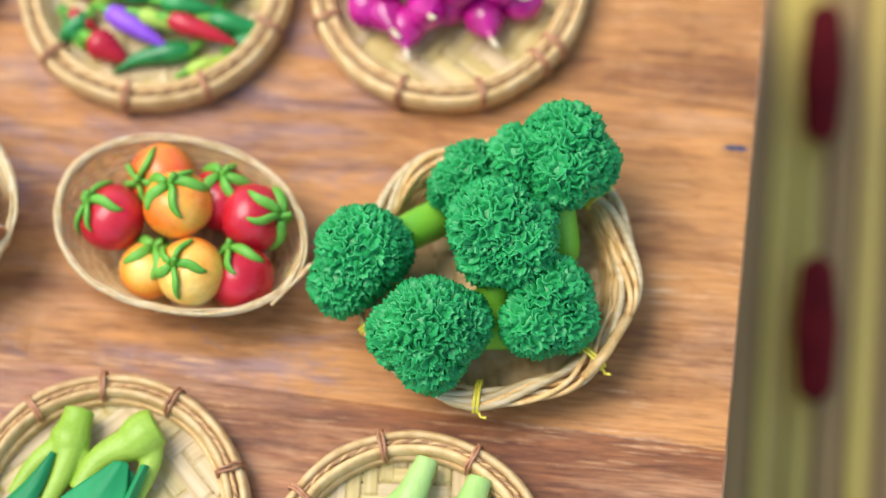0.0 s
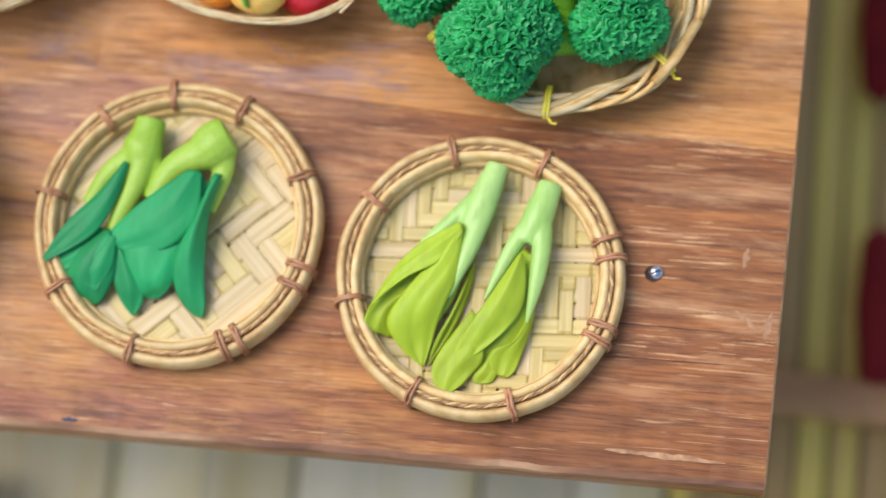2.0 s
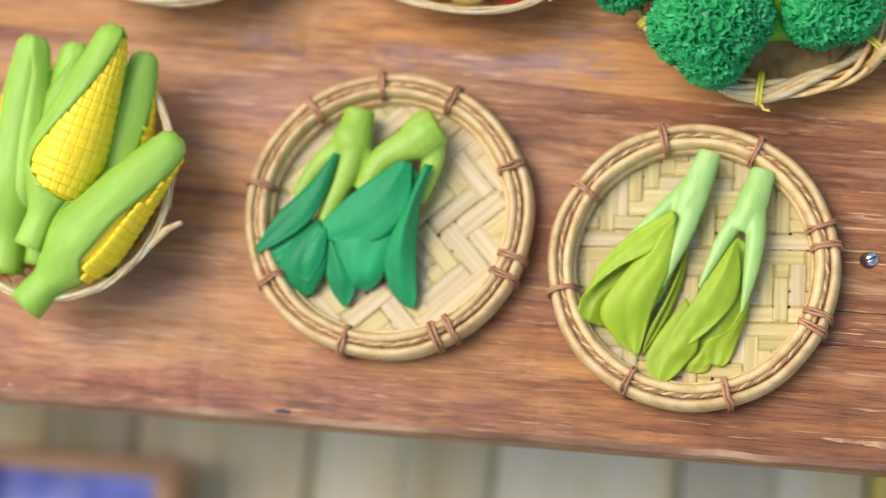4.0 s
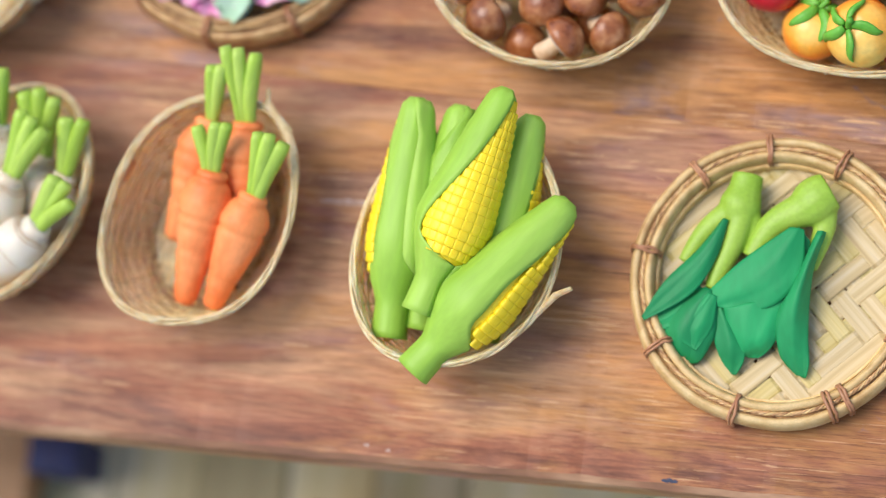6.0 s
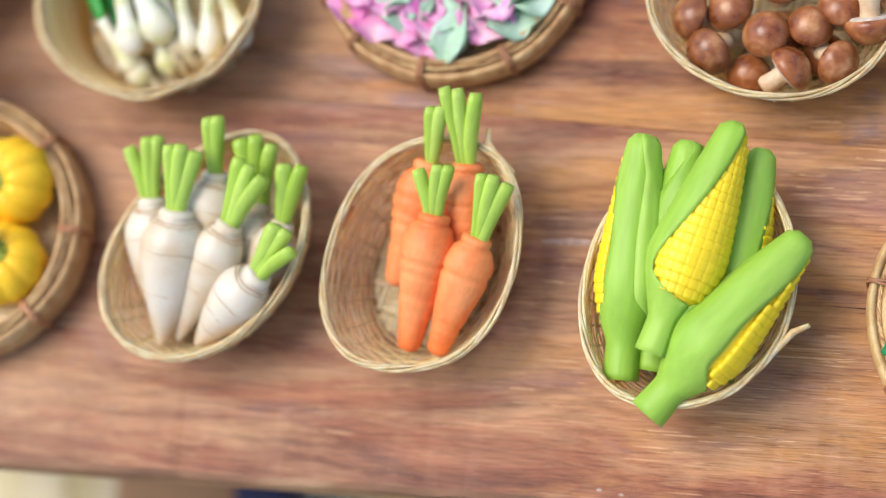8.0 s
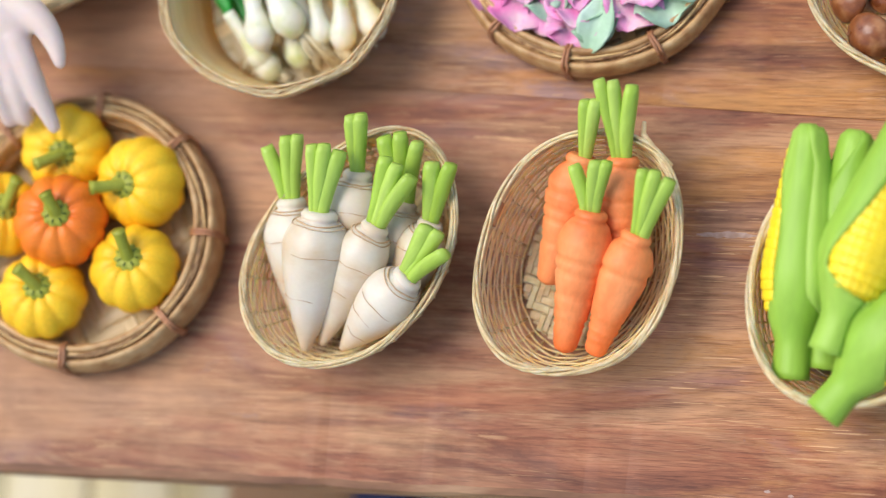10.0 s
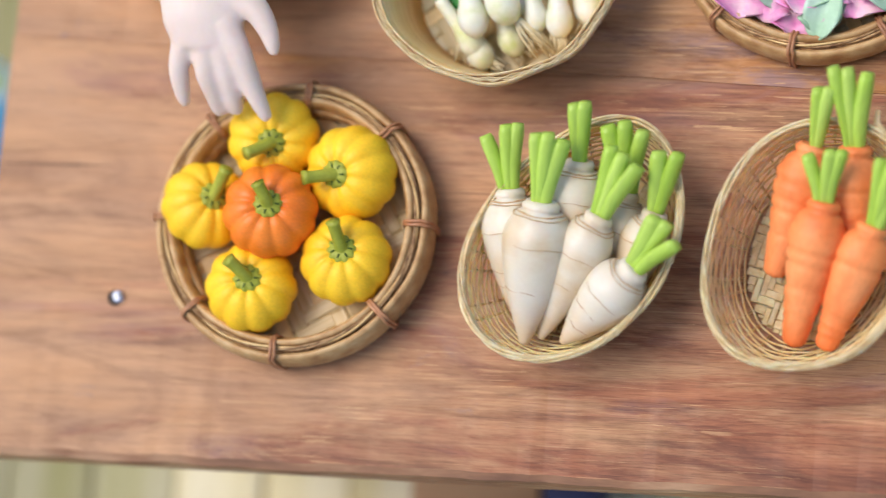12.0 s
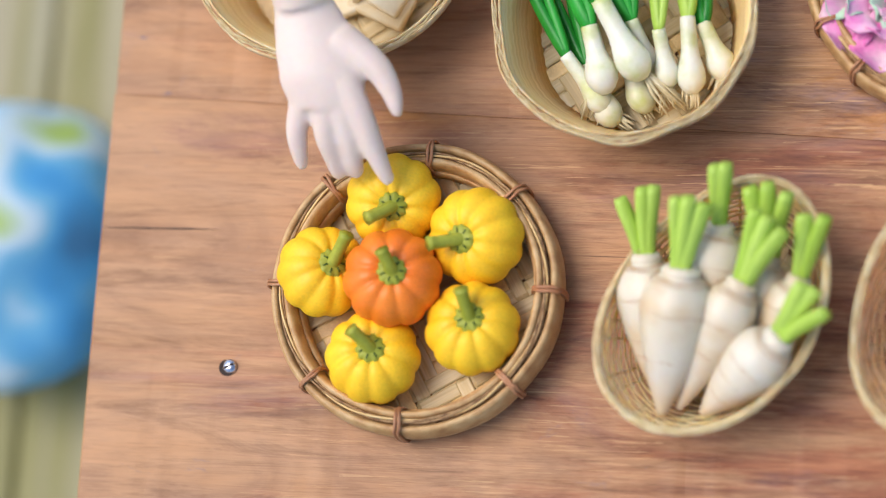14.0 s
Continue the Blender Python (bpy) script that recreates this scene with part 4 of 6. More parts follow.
carrot((-0.0415, 0.0960, 0.032), (-0.0516, 0.0505, 0.0125), (-0.0414, 0.0965, 0.034), (-0.0400, 0.1115, 0.044), 0.0098, 1)
carrot((-0.0255, 0.0888, 0.031), (-0.0410, 0.0498, 0.0125), (-0.0245, 0.0889, 0.033), (-0.0188, 0.1088, 0.044), 0.0092, 2)
carrot((-0.0470, 0.1166, 0.026), (-0.0597, 0.0748, 0.0095), (-0.0455, 0.1168, 0.028), (-0.0425, 0.1354, 0.040), 0.0095, 3)
carrot((-0.0325, 0.1162, 0.027), (-0.0340, 0.0720, 0.0095), (-0.0328, 0.1166, 0.029), (-0.0350, 0.1412, 0.044), 0.0098, 4)


def radish(top, tip, leaf0, leaf1, r, seed, n=3):
    top, tip = Vector(top), Vector(tip)
    length = (tip - top).length
    m = along(top, tip)
    t = thing("white_radish", m, "white clay radish with brown creases and cut green stalks", "radish", "white radishes")
    rows = [(-0.0018, r * 0.30), (-0.0016, r * 0.46), (-0.0002, r * 0.54), (0.0008, r * 0.53), (0.0014, r * 0.50), (0.0022, r * 0.66)]
    for i in range(1, 41):
        u = i / 40
        q = math.sin(min(1, (u + 0.15) / 0.37) * math.pi / 2) ** 0.75 if u < 0.22 else (1 - ((u - 0.22) / 0.78) ** 1.5 * 0.88)
        rows.append((0.0022 + u * (length - 0.0022), max(r * q, 0.0008)))
    root = part("root", profile_y(bmesh.new(), rows, 24, lambda a, y: 1 + 0.045 * noise.noise(Vector((math.sin(a), math.cos(a), y * 70 + seed)))), RADISH, t)
    rnd = random.Random(seed)
    y, q = rows[5]
    for k in range(2):
        part("collar_stain", tube(bmesh.new(), [(q * (1.0 + 0.16 * k) * math.sin(j * 0.262), y + 0.0009 * k + 0.0003 * math.sin(j * 1.1 + k + seed), q * (1.0 + 0.16 * k) * math.cos(j * 0.262)) for j in range(24)], 0.00036 - 0.00012 * k, 5, 1, True), STAIN, root, "brown ring under the collar")
    for k in (1, 2, 3)[:2 + seed % 2]:
        i = (6, 14 + rnd.randint(0, 3), 24 + rnd.randint(0, 4), 33)[k]
        y, q = rows[i]
        a0 = rnd.uniform(-1.2, -0.4)
        pts = [(q * 1.012 * math.sin(a0 + j * 0.16), y + 0.0003 * math.sin(j * 0.9 + k), q * 1.012 * math.cos(a0 + j * 0.16)) for j in range(11 if k else 14)]
        part("crease", tube(bmesh.new(), pts, [0.00004] + [0.00008 + 0.00011 * rnd.random() for _ in pts[2:]] + [0.00004], 5), STAIN, root, "brown crease")
    inv = m.inverted()
    stubs(t, inv @ Vector(leaf0), inv @ Vector(leaf1), n - (seed % 3 == 0), 0.0032, seed, SPROUT, 0.0058)


radish((-0.1503, 0.0980, 0.026), (-0.1470, 0.0560, 0.011), (-0.1500, 0.0995, 0.028), (-0.1513, 0.1193, 0.038), 0.0105, 1)
radish((-0.1370, 0.0922, 0.034), (-0.1439, 0.0475, 0.014), (-0.1372, 0.0932, 0.036), (-0.1342, 0.1149, 0.046), 0.0122, 2)
radish((-0.1260, 0.1082, 0.028), (-0.1310, 0.0700, 0.012), (-0.1256, 0.1089, 0.030), (-0.1246, 0.1282, 0.042), 0.0100, 3)
radish((-0.1174, 0.0887, 0.032), (-0.1386, 0.0500, 0.012), (-0.1164, 0.0903, 0.034), (-0.1076, 0.1098, 0.044), 0.0096, 4)
radish((-0.1100, 0.0990, 0.022), (-0.1180, 0.0640, 0.010), (-0.1095, 0.1010, 0.024), (-0.1083, 0.1227, 0.038), 0.0085, 5)
radish((-0.0992, 0.0915, 0.026), (-0.1130, 0.0610, 0.012), (-0.0982, 0.0935, 0.028), (-0.0925, 0.1123, 0.040), 0.0088, 6)
radish((-0.1043, 0.0712, 0.032), (-0.1305, 0.0485, 0.014), (-0.1035, 0.0722, 0.034), (-0.0922, 0.0845, 0.044), 0.0105, 7)


# ---- pumpkins ----
def pumpkin(c, calyx, stem, r, mat, label, seed):
    c, calyx, stem = Vector(c), Vector(calyx), Vector(stem)
    axis = (calyx - c).normalized()
    m = Matrix.Translation(c) @ Vector((0, 0, 1)).rotation_difference(axis).to_matrix().to_4x4()
    t = thing("pumpkin", m, label, "pumpkin", "little pumpkins")
    bm = bmesh.new()
    lobes, seg, rows = 10, 80, 22
    rings = []
    for i in range(rows + 1):
        th = math.pi * (0.03 + 0.94 * i / rows)
        ring = []
        for k in range(seg):
            a = k * math.tau / seg
            g = abs(math.sin(a * lobes / 2 + seed)) ** 0.62
            q = r * (0.91 + 0.09 * g) * math.sin(th) ** 0.85
            z = 0.80 * r * math.cos(th) * (0.93 + 0.07 * g) - 0.20 * r * math.exp(-(q / r / 0.32) ** 2) * (1 if th < 1.6 else -1)
            ring.append(bm.verts.new((q * math.cos(a), q * math.sin(a), z)))
        rings.append(ring)
    for r0, r1 in zip(rings, rings[1:]):
        for k in range(seg):
            bm.faces.new((r0[k], r1[k], r1[(k + 1) % seg], r0[(k + 1) % seg]))
    bm.faces.new(rings[0])
    bm.faces.new(rings[-1][::-1])
    part("body", bm, mat, t)
    top = 0.63 * r
    bm = bmesh.new()
    seg = 40
    rings = []
    for q, z in ((0.0012, 0.16), (0.0030, 0.13), (0.0046, 0.10), (0.0052, 0.02), (0.0049, -0.10)):
        rings.append([bm.verts.new((q * (1 + 0.10 * math.sin(10 * k * math.tau / seg)) * math.cos(k * math.tau / seg), q * (1 + 0.10 * math.sin(10 * k * math.tau / seg)) * math.sin(k * math.tau / seg), top + z * r * 0.8)) for k in range(seg)])
    for r0, r1 in zip(rings, rings[1:]):
        for k in range(seg):
            bm.faces.new((r0[k], r1[k], r1[(k + 1) % seg], r0[(k + 1) % seg]))
    bm.faces.new(rings[0])
    calyx_ob = part("calyx", bm, OLIVE, t, "olive green calyx")
    # dark olive bars: the shade in the calyx's hollow slots, put in as colour
    for k in range(7):
        a = k * math.tau / 7
        part("calyx_notch", tube(bmesh.new(), [(0.0024 * math.cos(a), 0.0024 * math.sin(a), top + 0.115 * r), (0.0040 * math.cos(a), 0.0040 * math.sin(a), top + 0.088 * r)], 0.00036, 5), NOTCH_SHADE, calyx_ob)
    e = m.inverted() @ stem
    pts = smoothed([(0, 0, top), (e.x * 0.25, e.y * 0.25, top + 0.0035), (e.x * 0.9, e.y * 0.9, max(e.z, top + 0.004) + 0.001)], 10)
    part("stem", tube(bmesh.new(), pts, [0.0031 - 0.0009 * math.sin(i / 9 * 2.4) + (0.0002 if i == 9 else 0) for i in range(10)], 9), OLIVE, t, "bent olive green stem")


Y, O = "yellow ribbed clay pumpkin with an olive stem in a bamboo tray", "orange ribbed clay pumpkin resting among yellow ones"
pumpkin((-0.2400, 0.1178, 0.0165), (-0.2372, 0.1130, 0.029), (-0.2455, 0.1080, 0.033), 0.0168, PUMPKIN, Y, 0.3)
pumpkin((-0.2100, 0.1059, 0.0165), (-0.2135, 0.1025, 0.029), (-0.2230, 0.1000, 0.033), 0.0172, PUMPKIN, Y, 0.9)
pumpkin((-0.2093, 0.0743, 0.0165), (-0.2082, 0.0765, 0.029), (-0.2105, 0.0850, 0.034), 0.0165, PUMPKIN, Y, 0.1)
pumpkin((-0.2435, 0.0632, 0.0165), (-0.2415, 0.0650, 0.029), (-0.2480, 0.0702, 0.034), 0.0165, PUMPKIN, Y, 1.3)
pumpkin((-0.2634, 0.0925, 0.0165), (-0.2560, 0.0945, 0.028), (-0.2520, 0.1035, 0.031), 0.0162, PUMPKIN, Y, 0.6)
pumpkin((-0.2365, 0.0895, 0.0240), (-0.2340, 0.0900, 0.036), (-0.2372, 0.0965, 0.041), 0.0172, PUMPKIN_ORANGE, O, 0.45)

# ---- tomatoes ----
def ball(bm, r, squash=1.0, seg=28, rows=16, dent=0.0, lobes=0, depth=0.0):
    rings = []
    for i in range(rows + 1):
        th = math.pi * (0.02 + 0.96 * i / rows)
        ring = []
        for k in range(seg):
            a = k * math.tau / seg
            q = r * math.sin(th) * (1 + (depth * math.cos(a * lobes) if lobes else 0))
            z = r * squash * math.cos(th) - dent * r * math.exp(-(q / r / 0.3) ** 2) * (1 if th < 1.57 else 0)
            ring.append(bm.verts.new((q * math.cos(a), q * math.sin(a), z)))
        rings.append(ring)
    for r0, r1 in zip(rings, rings[1:]):
        for k in range(seg):
            bm.faces.new((r0[k], r1[k], r1[(k + 1) % seg], r0[(k + 1) % seg]))
    bm.faces.new(rings[0])
    bm.faces.new(rings[-1][::-1])
    return bm


def axis_pose(c, top):
    c = Vector(c)
    return Matrix.Translation(c) @ Vector((0, 0, 1)).rotation_difference((Vector(top) - c).normalized()).to_matrix().to_4x4()


def tomato(c, top, r, mat, label, seed):
    t = thing("tomato", axis_pose(c, top), label, "tomato", "tomatoes")
    part("fruit", ball(bmesh.new(), r, 0.92, dent=0.10, lobes=5, depth=0.015), mat, t)
    rnd = random.Random(seed)
    bm = bmesh.new()
    for k in range(5):
        a = k * math.tau / 5 + rnd.uniform(-0.25, 0.25)
        reach = rnd.uniform(0.85, 1.15)
        pts = []
        for i in range(8):
            th = 0.12 + reach * i / 7
            q, z = r * 1.03 * math.sin(th), r * 0.92 * 1.04 * math.cos(th) + 0.0003
            aa = a + 0.12 * math.sin(i * 0.7 + seed)
            pts.append((q * math.cos(aa), q * math.sin(aa), z))
        tube(bm, pts, [0.0013, 0.0018, 0.0021, 0.0022, 0.0021, 0.0018, 0.0013, 0.0006], 7, 0.55)
    part("calyx", bm, CALYX, t, "green five-armed calyx")
    part("stem", tube(bmesh.new(), smoothed([(0, 0, r * 0.84), (0.0006, 0.0004, r * 1.02), (0.0022, 0.0014, r * 1.20)], 6), [0.0016, 0.0014, 0.0012, 0.0012, 0.0012, 0.0013], 7), CALYX, t)


RED, YEL = "glossy red clay tomato with a green calyx", "yellow and orange clay tomato with a green calyx"
tomato((0.1519, 0.1838, 0.023), (0.1467, 0.1857, 0.029), 0.0125, TOMATO_RED, RED, 1)
tomato((0.1768, 0.1883, 0.030), (0.1752, 0.1919, 0.040), 0.0128, TOMATO_YELLOW, YEL, 2)
tomato((0.1675, 0.2019, 0.0205), (0.1619, 0.1974, 0.028), 0.0128, TOMATO_ORANGE, "orange-red half-ripe clay tomato with a green calyx in a basket", 3)
tomato((0.1906, 0.1953, 0.020), (0.1911, 0.2003, 0.029), 0.0125, TOMATO_RED, RED, 4)
tomato((0.2039, 0.1878, 0.024), (0.2111, 0.1872, 0.028), 0.0126, TOMATO_RED, RED, 5)
tomato((0.1671, 0.1674, 0.0165), (0.1692, 0.1725, 0.024), 0.0112, TOMATO_YELLOW, YEL, 6)
tomato((0.1844, 0.1642, 0.027), (0.1804, 0.1631, 0.037), 0.0125, TOMATO_YELLOW, YEL, 7)
tomato((0.2013, 0.1662, 0.0190), (0.1964, 0.1737, 0.026), 0.0124, TOMATO_RED, RED, 8)


# ---- broccoli ----
def ruffles(verts, faces, c, r, count, rnd, inside, size):
    """Crinkled clay flakes all over a ball, skipping those inside its neighbours."""
    for i in range(count):
        zz = 1 - 2 * (i + 0.5) / count
        a = i * 2.399963 + rnd.uniform(-0.2, 0.2)
        s = math.sqrt(1 - zz * zz)
        n = Vector((s * math.cos(a), s * math.sin(a), zz))
        p = Vector(c) + n * r * (1 + 0.035 * noise.noise(n * 3.1 + Vector(c) * 90))
        if any((p - Vector(o)).length < q * 0.97 for o, q in inside):
            continue
        n = (n + Vector((rnd.uniform(-1, 1), rnd.uniform(-1, 1), rnd.uniform(-1, 1))) * 0.22).normalized()
        x = (n.orthogonal().normalized())
        x = (x * math.cos(i * 1.7) + n.cross(x) * math.sin(i * 1.7)).normalized()
        y = n.cross(x)
        base = len(verts)
        k = 7
        lean = rnd.uniform(-0.45, 0.45) * size
        ph = rnd.uniform(0, 6)
        tall = rnd.uniform(0.42, 0.72) * size
        for j in range(k):
            f = j / (k - 1) - 0.5
            v = 0.30 * size * math.sin(ph + f * 7.0)
            h = tall * (1 - 1.6 * f * f) + (0.24 if j % 2 else -0.20) * size * rnd.uniform(0.6, 1.2)
            q = p + x * f * size * 1.75 + y * v
            w = size * (0.10 if j % 2 else 0.19)
            verts.append(q - y * size * 0.34 - n * 0.0009)
            verts.append(q + y * (lean - w) + n * (h - 0.10 * size))
            verts.append(q + y * lean + n * h)
            verts.append(q + y * (lean + w) + n * (h - 0.10 * size))
            verts.append(q + y * size * 0.34 - n * 0.0009)
        for j in range(k - 1):
            for s in range(4):
                a = base + j * 5 + s
                faces.append((a, a + 1, a + 6, a + 5))


def broccoli(head, foot, lobes, stem_r, seed):
    head, foot = Vector(head), Vector(foot)
    t = thing("broccoli", Matrix.Translation(head), "clay broccoli floret with a curly green crown and lime stem", "broccoli", "broccoli florets")
    rnd = random.Random(seed)
    pts = smoothed([foot - head, (foot - head) * 0.55 + Vector((0, 0, 0.001)), Vector((0, 0, -0.004))], 9)
    part("stem", tube(bmesh.new(), pts, [stem_r * q for q in (0.55, 0.9, 1, 0.98, 0.96, 0.95, 0.98, 1.02, 1.1)], 14), LIME, t, "smooth lime green stem")
    bm = bmesh.new()
    for c, r in lobes:
        bmesh.ops.create_icosphere(bm, subdivisions=3, radius=r * 0.96, matrix=Matrix.Translation(c))
    part("core", bm, BROCCOLI, t)
    verts, faces = [], []
    for i, (c, r) in enumerate(lobes):
        ruffles(verts, faces, c, r, int(4 * math.pi * r * r / (0.0034 ** 2) * 1.25), rnd, [o for k, o in enumerate(lobes) if k != i], 0.0033)
    me = bpy.data.meshes.new("crown")
    me.from_pydata([tuple(v) for v in verts], [], faces)
    me.materials.append(BROCCOLI)
    me.polygons.foreach_set("use_smooth", [True] * len(me.polygons))
    ob = new("crown", me)
    ob.parent = t
    ob["label"] = "curly dark green crown"


broccoli((0.2460, 0.1726, 0.034), (0.2735, 0.1979, 0.016), [((0, 0.002, 0), 0.0150), ((-0.006, -0.009, -0.004), 0.0108), ((0.005, 0.004, -0.002), 0.0115)], 0.0072, 1)
broccoli((0.2731, 0.1471, 0.036), (0.3043, 0.1586, 0.012), [((0, 0, 0), 0.0165), ((-0.009, -0.001, -0.004), 0.0120), ((0.001, -0.009, -0.004), 0.0115), ((0.008, 0.003, -0.002), 0.0120)], 0.0088, 2)
broccoli((0.2957, 0.1836, 0.042), (0.2919, 0.1583, 0.014), [((-0.003, 0.002, 0), 0.0152), ((0.006, -0.006, -0.002), 0.0125), ((-0.004, -0.007, -0.005), 0.0108), ((0.007, 0.003, -0.004), 0.0108)], 0.0066, 3)
broccoli((0.2823, 0.2064, 0.034), (0.2952, 0.1884, 0.012), [((0, 0, 0), 0.0112), ((-0.005, -0.004, -0.002), 0.0092), ((0.007, 0.001, 0), 0.0092)], 0.0055, 4)
broccoli((0.3105, 0.2130, 0.042), (0.3170, 0.1817, 0.016), [((0.004, 0.005, 0), 0.0138), ((-0.011, -0.001, -0.003), 0.0115), ((0.005, -0.007, 0.001), 0.0108), ((0.012, 0.000, -0.004), 0.0108)], 0.0066, 5)
broccoli((0.3136, 0.1603, 0.031), (0.2941, 0.1814, 0.012), [((0.001, 0.004, 0), 0.0128), ((-0.004, -0.006, -0.001), 0.0112), ((0.006, -0.003, -0.003), 0.0105)], 0.0060, 6)


# ---- mushrooms ----
def mushroom(c, top, r, stem):
    t = thing("mushroom", axis_pose(c, top), "brown glossy clay mushroom with a cream stem", "mushroom", "mushrooms")
    bm = bmesh.new()
    seg = 24
    rows = [(0.02, 0.62), (0.30, 0.58), (0.55, 0.48), (0.78, 0.30), (0.93, 0.10), (1.0, -0.10), (0.97, -0.26), (0.86, -0.32)]
    rings = [[bm.verts.new((q * r * math.cos(k * math.tau / seg), q * r * math.sin(k * math.tau / seg), z * r * 1.1)) for k in range(seg)] for q, z in rows]
    for r0, r1 in zip(rings, rings[1:]):
        for k in range(seg):
            bm.faces.new((r0[k], r1[k], r1[(k + 1) % seg], r0[(k + 1) % seg]))
    bm.faces.new(rings[0])
    part("cap", bm, CAP, t, "glossy brown cap")
    bm = bmesh.new()
    bmesh.ops.create_cone(bm, cap_ends=True, segments=24, radius1=r * 0.70, radius2=r * 0.90, depth=r * 0.16, matrix=Matrix.Translation((0, 0, -0.36 * r)))
    part("gills", bm, GILL, t, "pale gills")
    part("stem", tube(bmesh.new(), smoothed([(0, 0, -0.3 * r), (0.02 * r, 0.05 * r, -0.8 * r), (0.04 * r, 0.1 * r, -(0.3 + stem) * r)], 7), [r * q for q in (0.46, 0.40, 0.38, 0.38, 0.40, 0.44, 0.38)], 12), MUSHROOM_STEM, t, "cream stem")


for c, d, r, s in (((0.0494, 0.1617, 0.024), (-0.5, -0.6, 0.6), 0.0088, 1.0), ((0.0700, 0.1688, 0.027), (-0.2, 0.1, 1), 0.0088, 0.8), ((0.0858, 0.1725, 0.026), (0.3, 0.3, 1), 0.0082, 0.8),
                    ((0.0800, 0.1575, 0.024), (0.75, 0.55, 0.25), 0.0090, 1.1), ((0.0965, 0.1590, 0.024), (0.7, -0.5, 0.45), 0.0084, 1.0), ((0.1065, 0.1720, 0.026), (0.1, -0.75, -0.35), 0.0092, 1.0),
                    ((0.0641, 0.1561, 0.016), (0.2, -0.4, 0.9), 0.0080, 0.6), ((0.0960, 0.1800, 0.025), (0.2, 0.5, 0.8), 0.0085, 0.8), ((0.0560, 0.1790, 0.024), (-0.4, 0.3, 0.8), 0.0090, 0.8),
                    ((0.0420, 0.1760, 0.022), (-0.7, 0.1, 0.5), 0.0085, 0.9), ((0.0740, 0.1880, 0.026), (0.1, 0.5, 0.9), 0.0088, 0.8), ((0.0590, 0.1960, 0.024), (-0.3, 0.5, 0.8), 0.0086, 0.8),
                    ((0.0880, 0.1990, 0.024), (0.3, 0.5, 0.7), 0.0086, 0.8), ((0.1020, 0.1900, 0.022), (0.6, 0.2, 0.7), 0.0080, 0.8), ((0.0740, 0.1740, 0.013), (0, 0.3, 1), 0.0090, 0.7), ((0.0900, 0.1660, 0.013), (0.4, 0, 1), 0.0085, 0.7)):
    mushroom(c, Vector(c) + Vector(d), r, s)


# ---- bok choy and kale ----
def greens(name, label, group, stalk_mat, leaf_mat, stems, leaves):
    """stems: lines with radii, fused into one forked stem; leaves: pairs of edge lines with an arch."""
    o = Vector(stems[0][0][0])
    t = thing(name, Matrix.Translation(o), label, "vegetable", group)
    bm = bmesh.new()
    for pts, radii in stems:
        line = smoothed([Vector(p) - o for p in pts], 15)
        rr = smoothed([Vector((r, 0, 0)) for r in radii], 15)
        tube(bm, line, [v.x for v in rr], 14, 0.82, False, (0, 0, 1))
        if pts is not stems[0][0]:
            bmesh.ops.create_icosphere(bm, subdivisions=2, radius=radii[0] * 0.8, matrix=Matrix.Translation(line[0]))
    stem = part("stem", bm, stalk_mat, t, "smooth pale forked stem")
    fuse = stem.modifiers.new("fuse", "REMESH")
    fuse.mode, fuse.voxel_size, fuse.use_smooth_shade = "VOXEL", 0.00045, True
    soft = stem.modifiers.new("soften", "SMOOTH")
    soft.iterations, soft.factor = 24, 0.5
    for k, (left, right, *more) in enumerate(leaves):
        arch, blunt = more[-1], 0.82
        if len(more) == 3:
            blunt = 0.12
            arch *= 1.3
            left, right = [[(x, y, more[0] + (more[1] - more[0]) * i / (len(line) - 1)) for i, (x, y) in enumerate(line)] for line in (left, right)]
        part("leaf", sheet(bmesh.new(), [Vector(p) - o for p in left], [Vector(p) - o for p in right], arch, seed=k + len(stems), blunt=blunt), leaf_mat, t, "broad folded leaf")


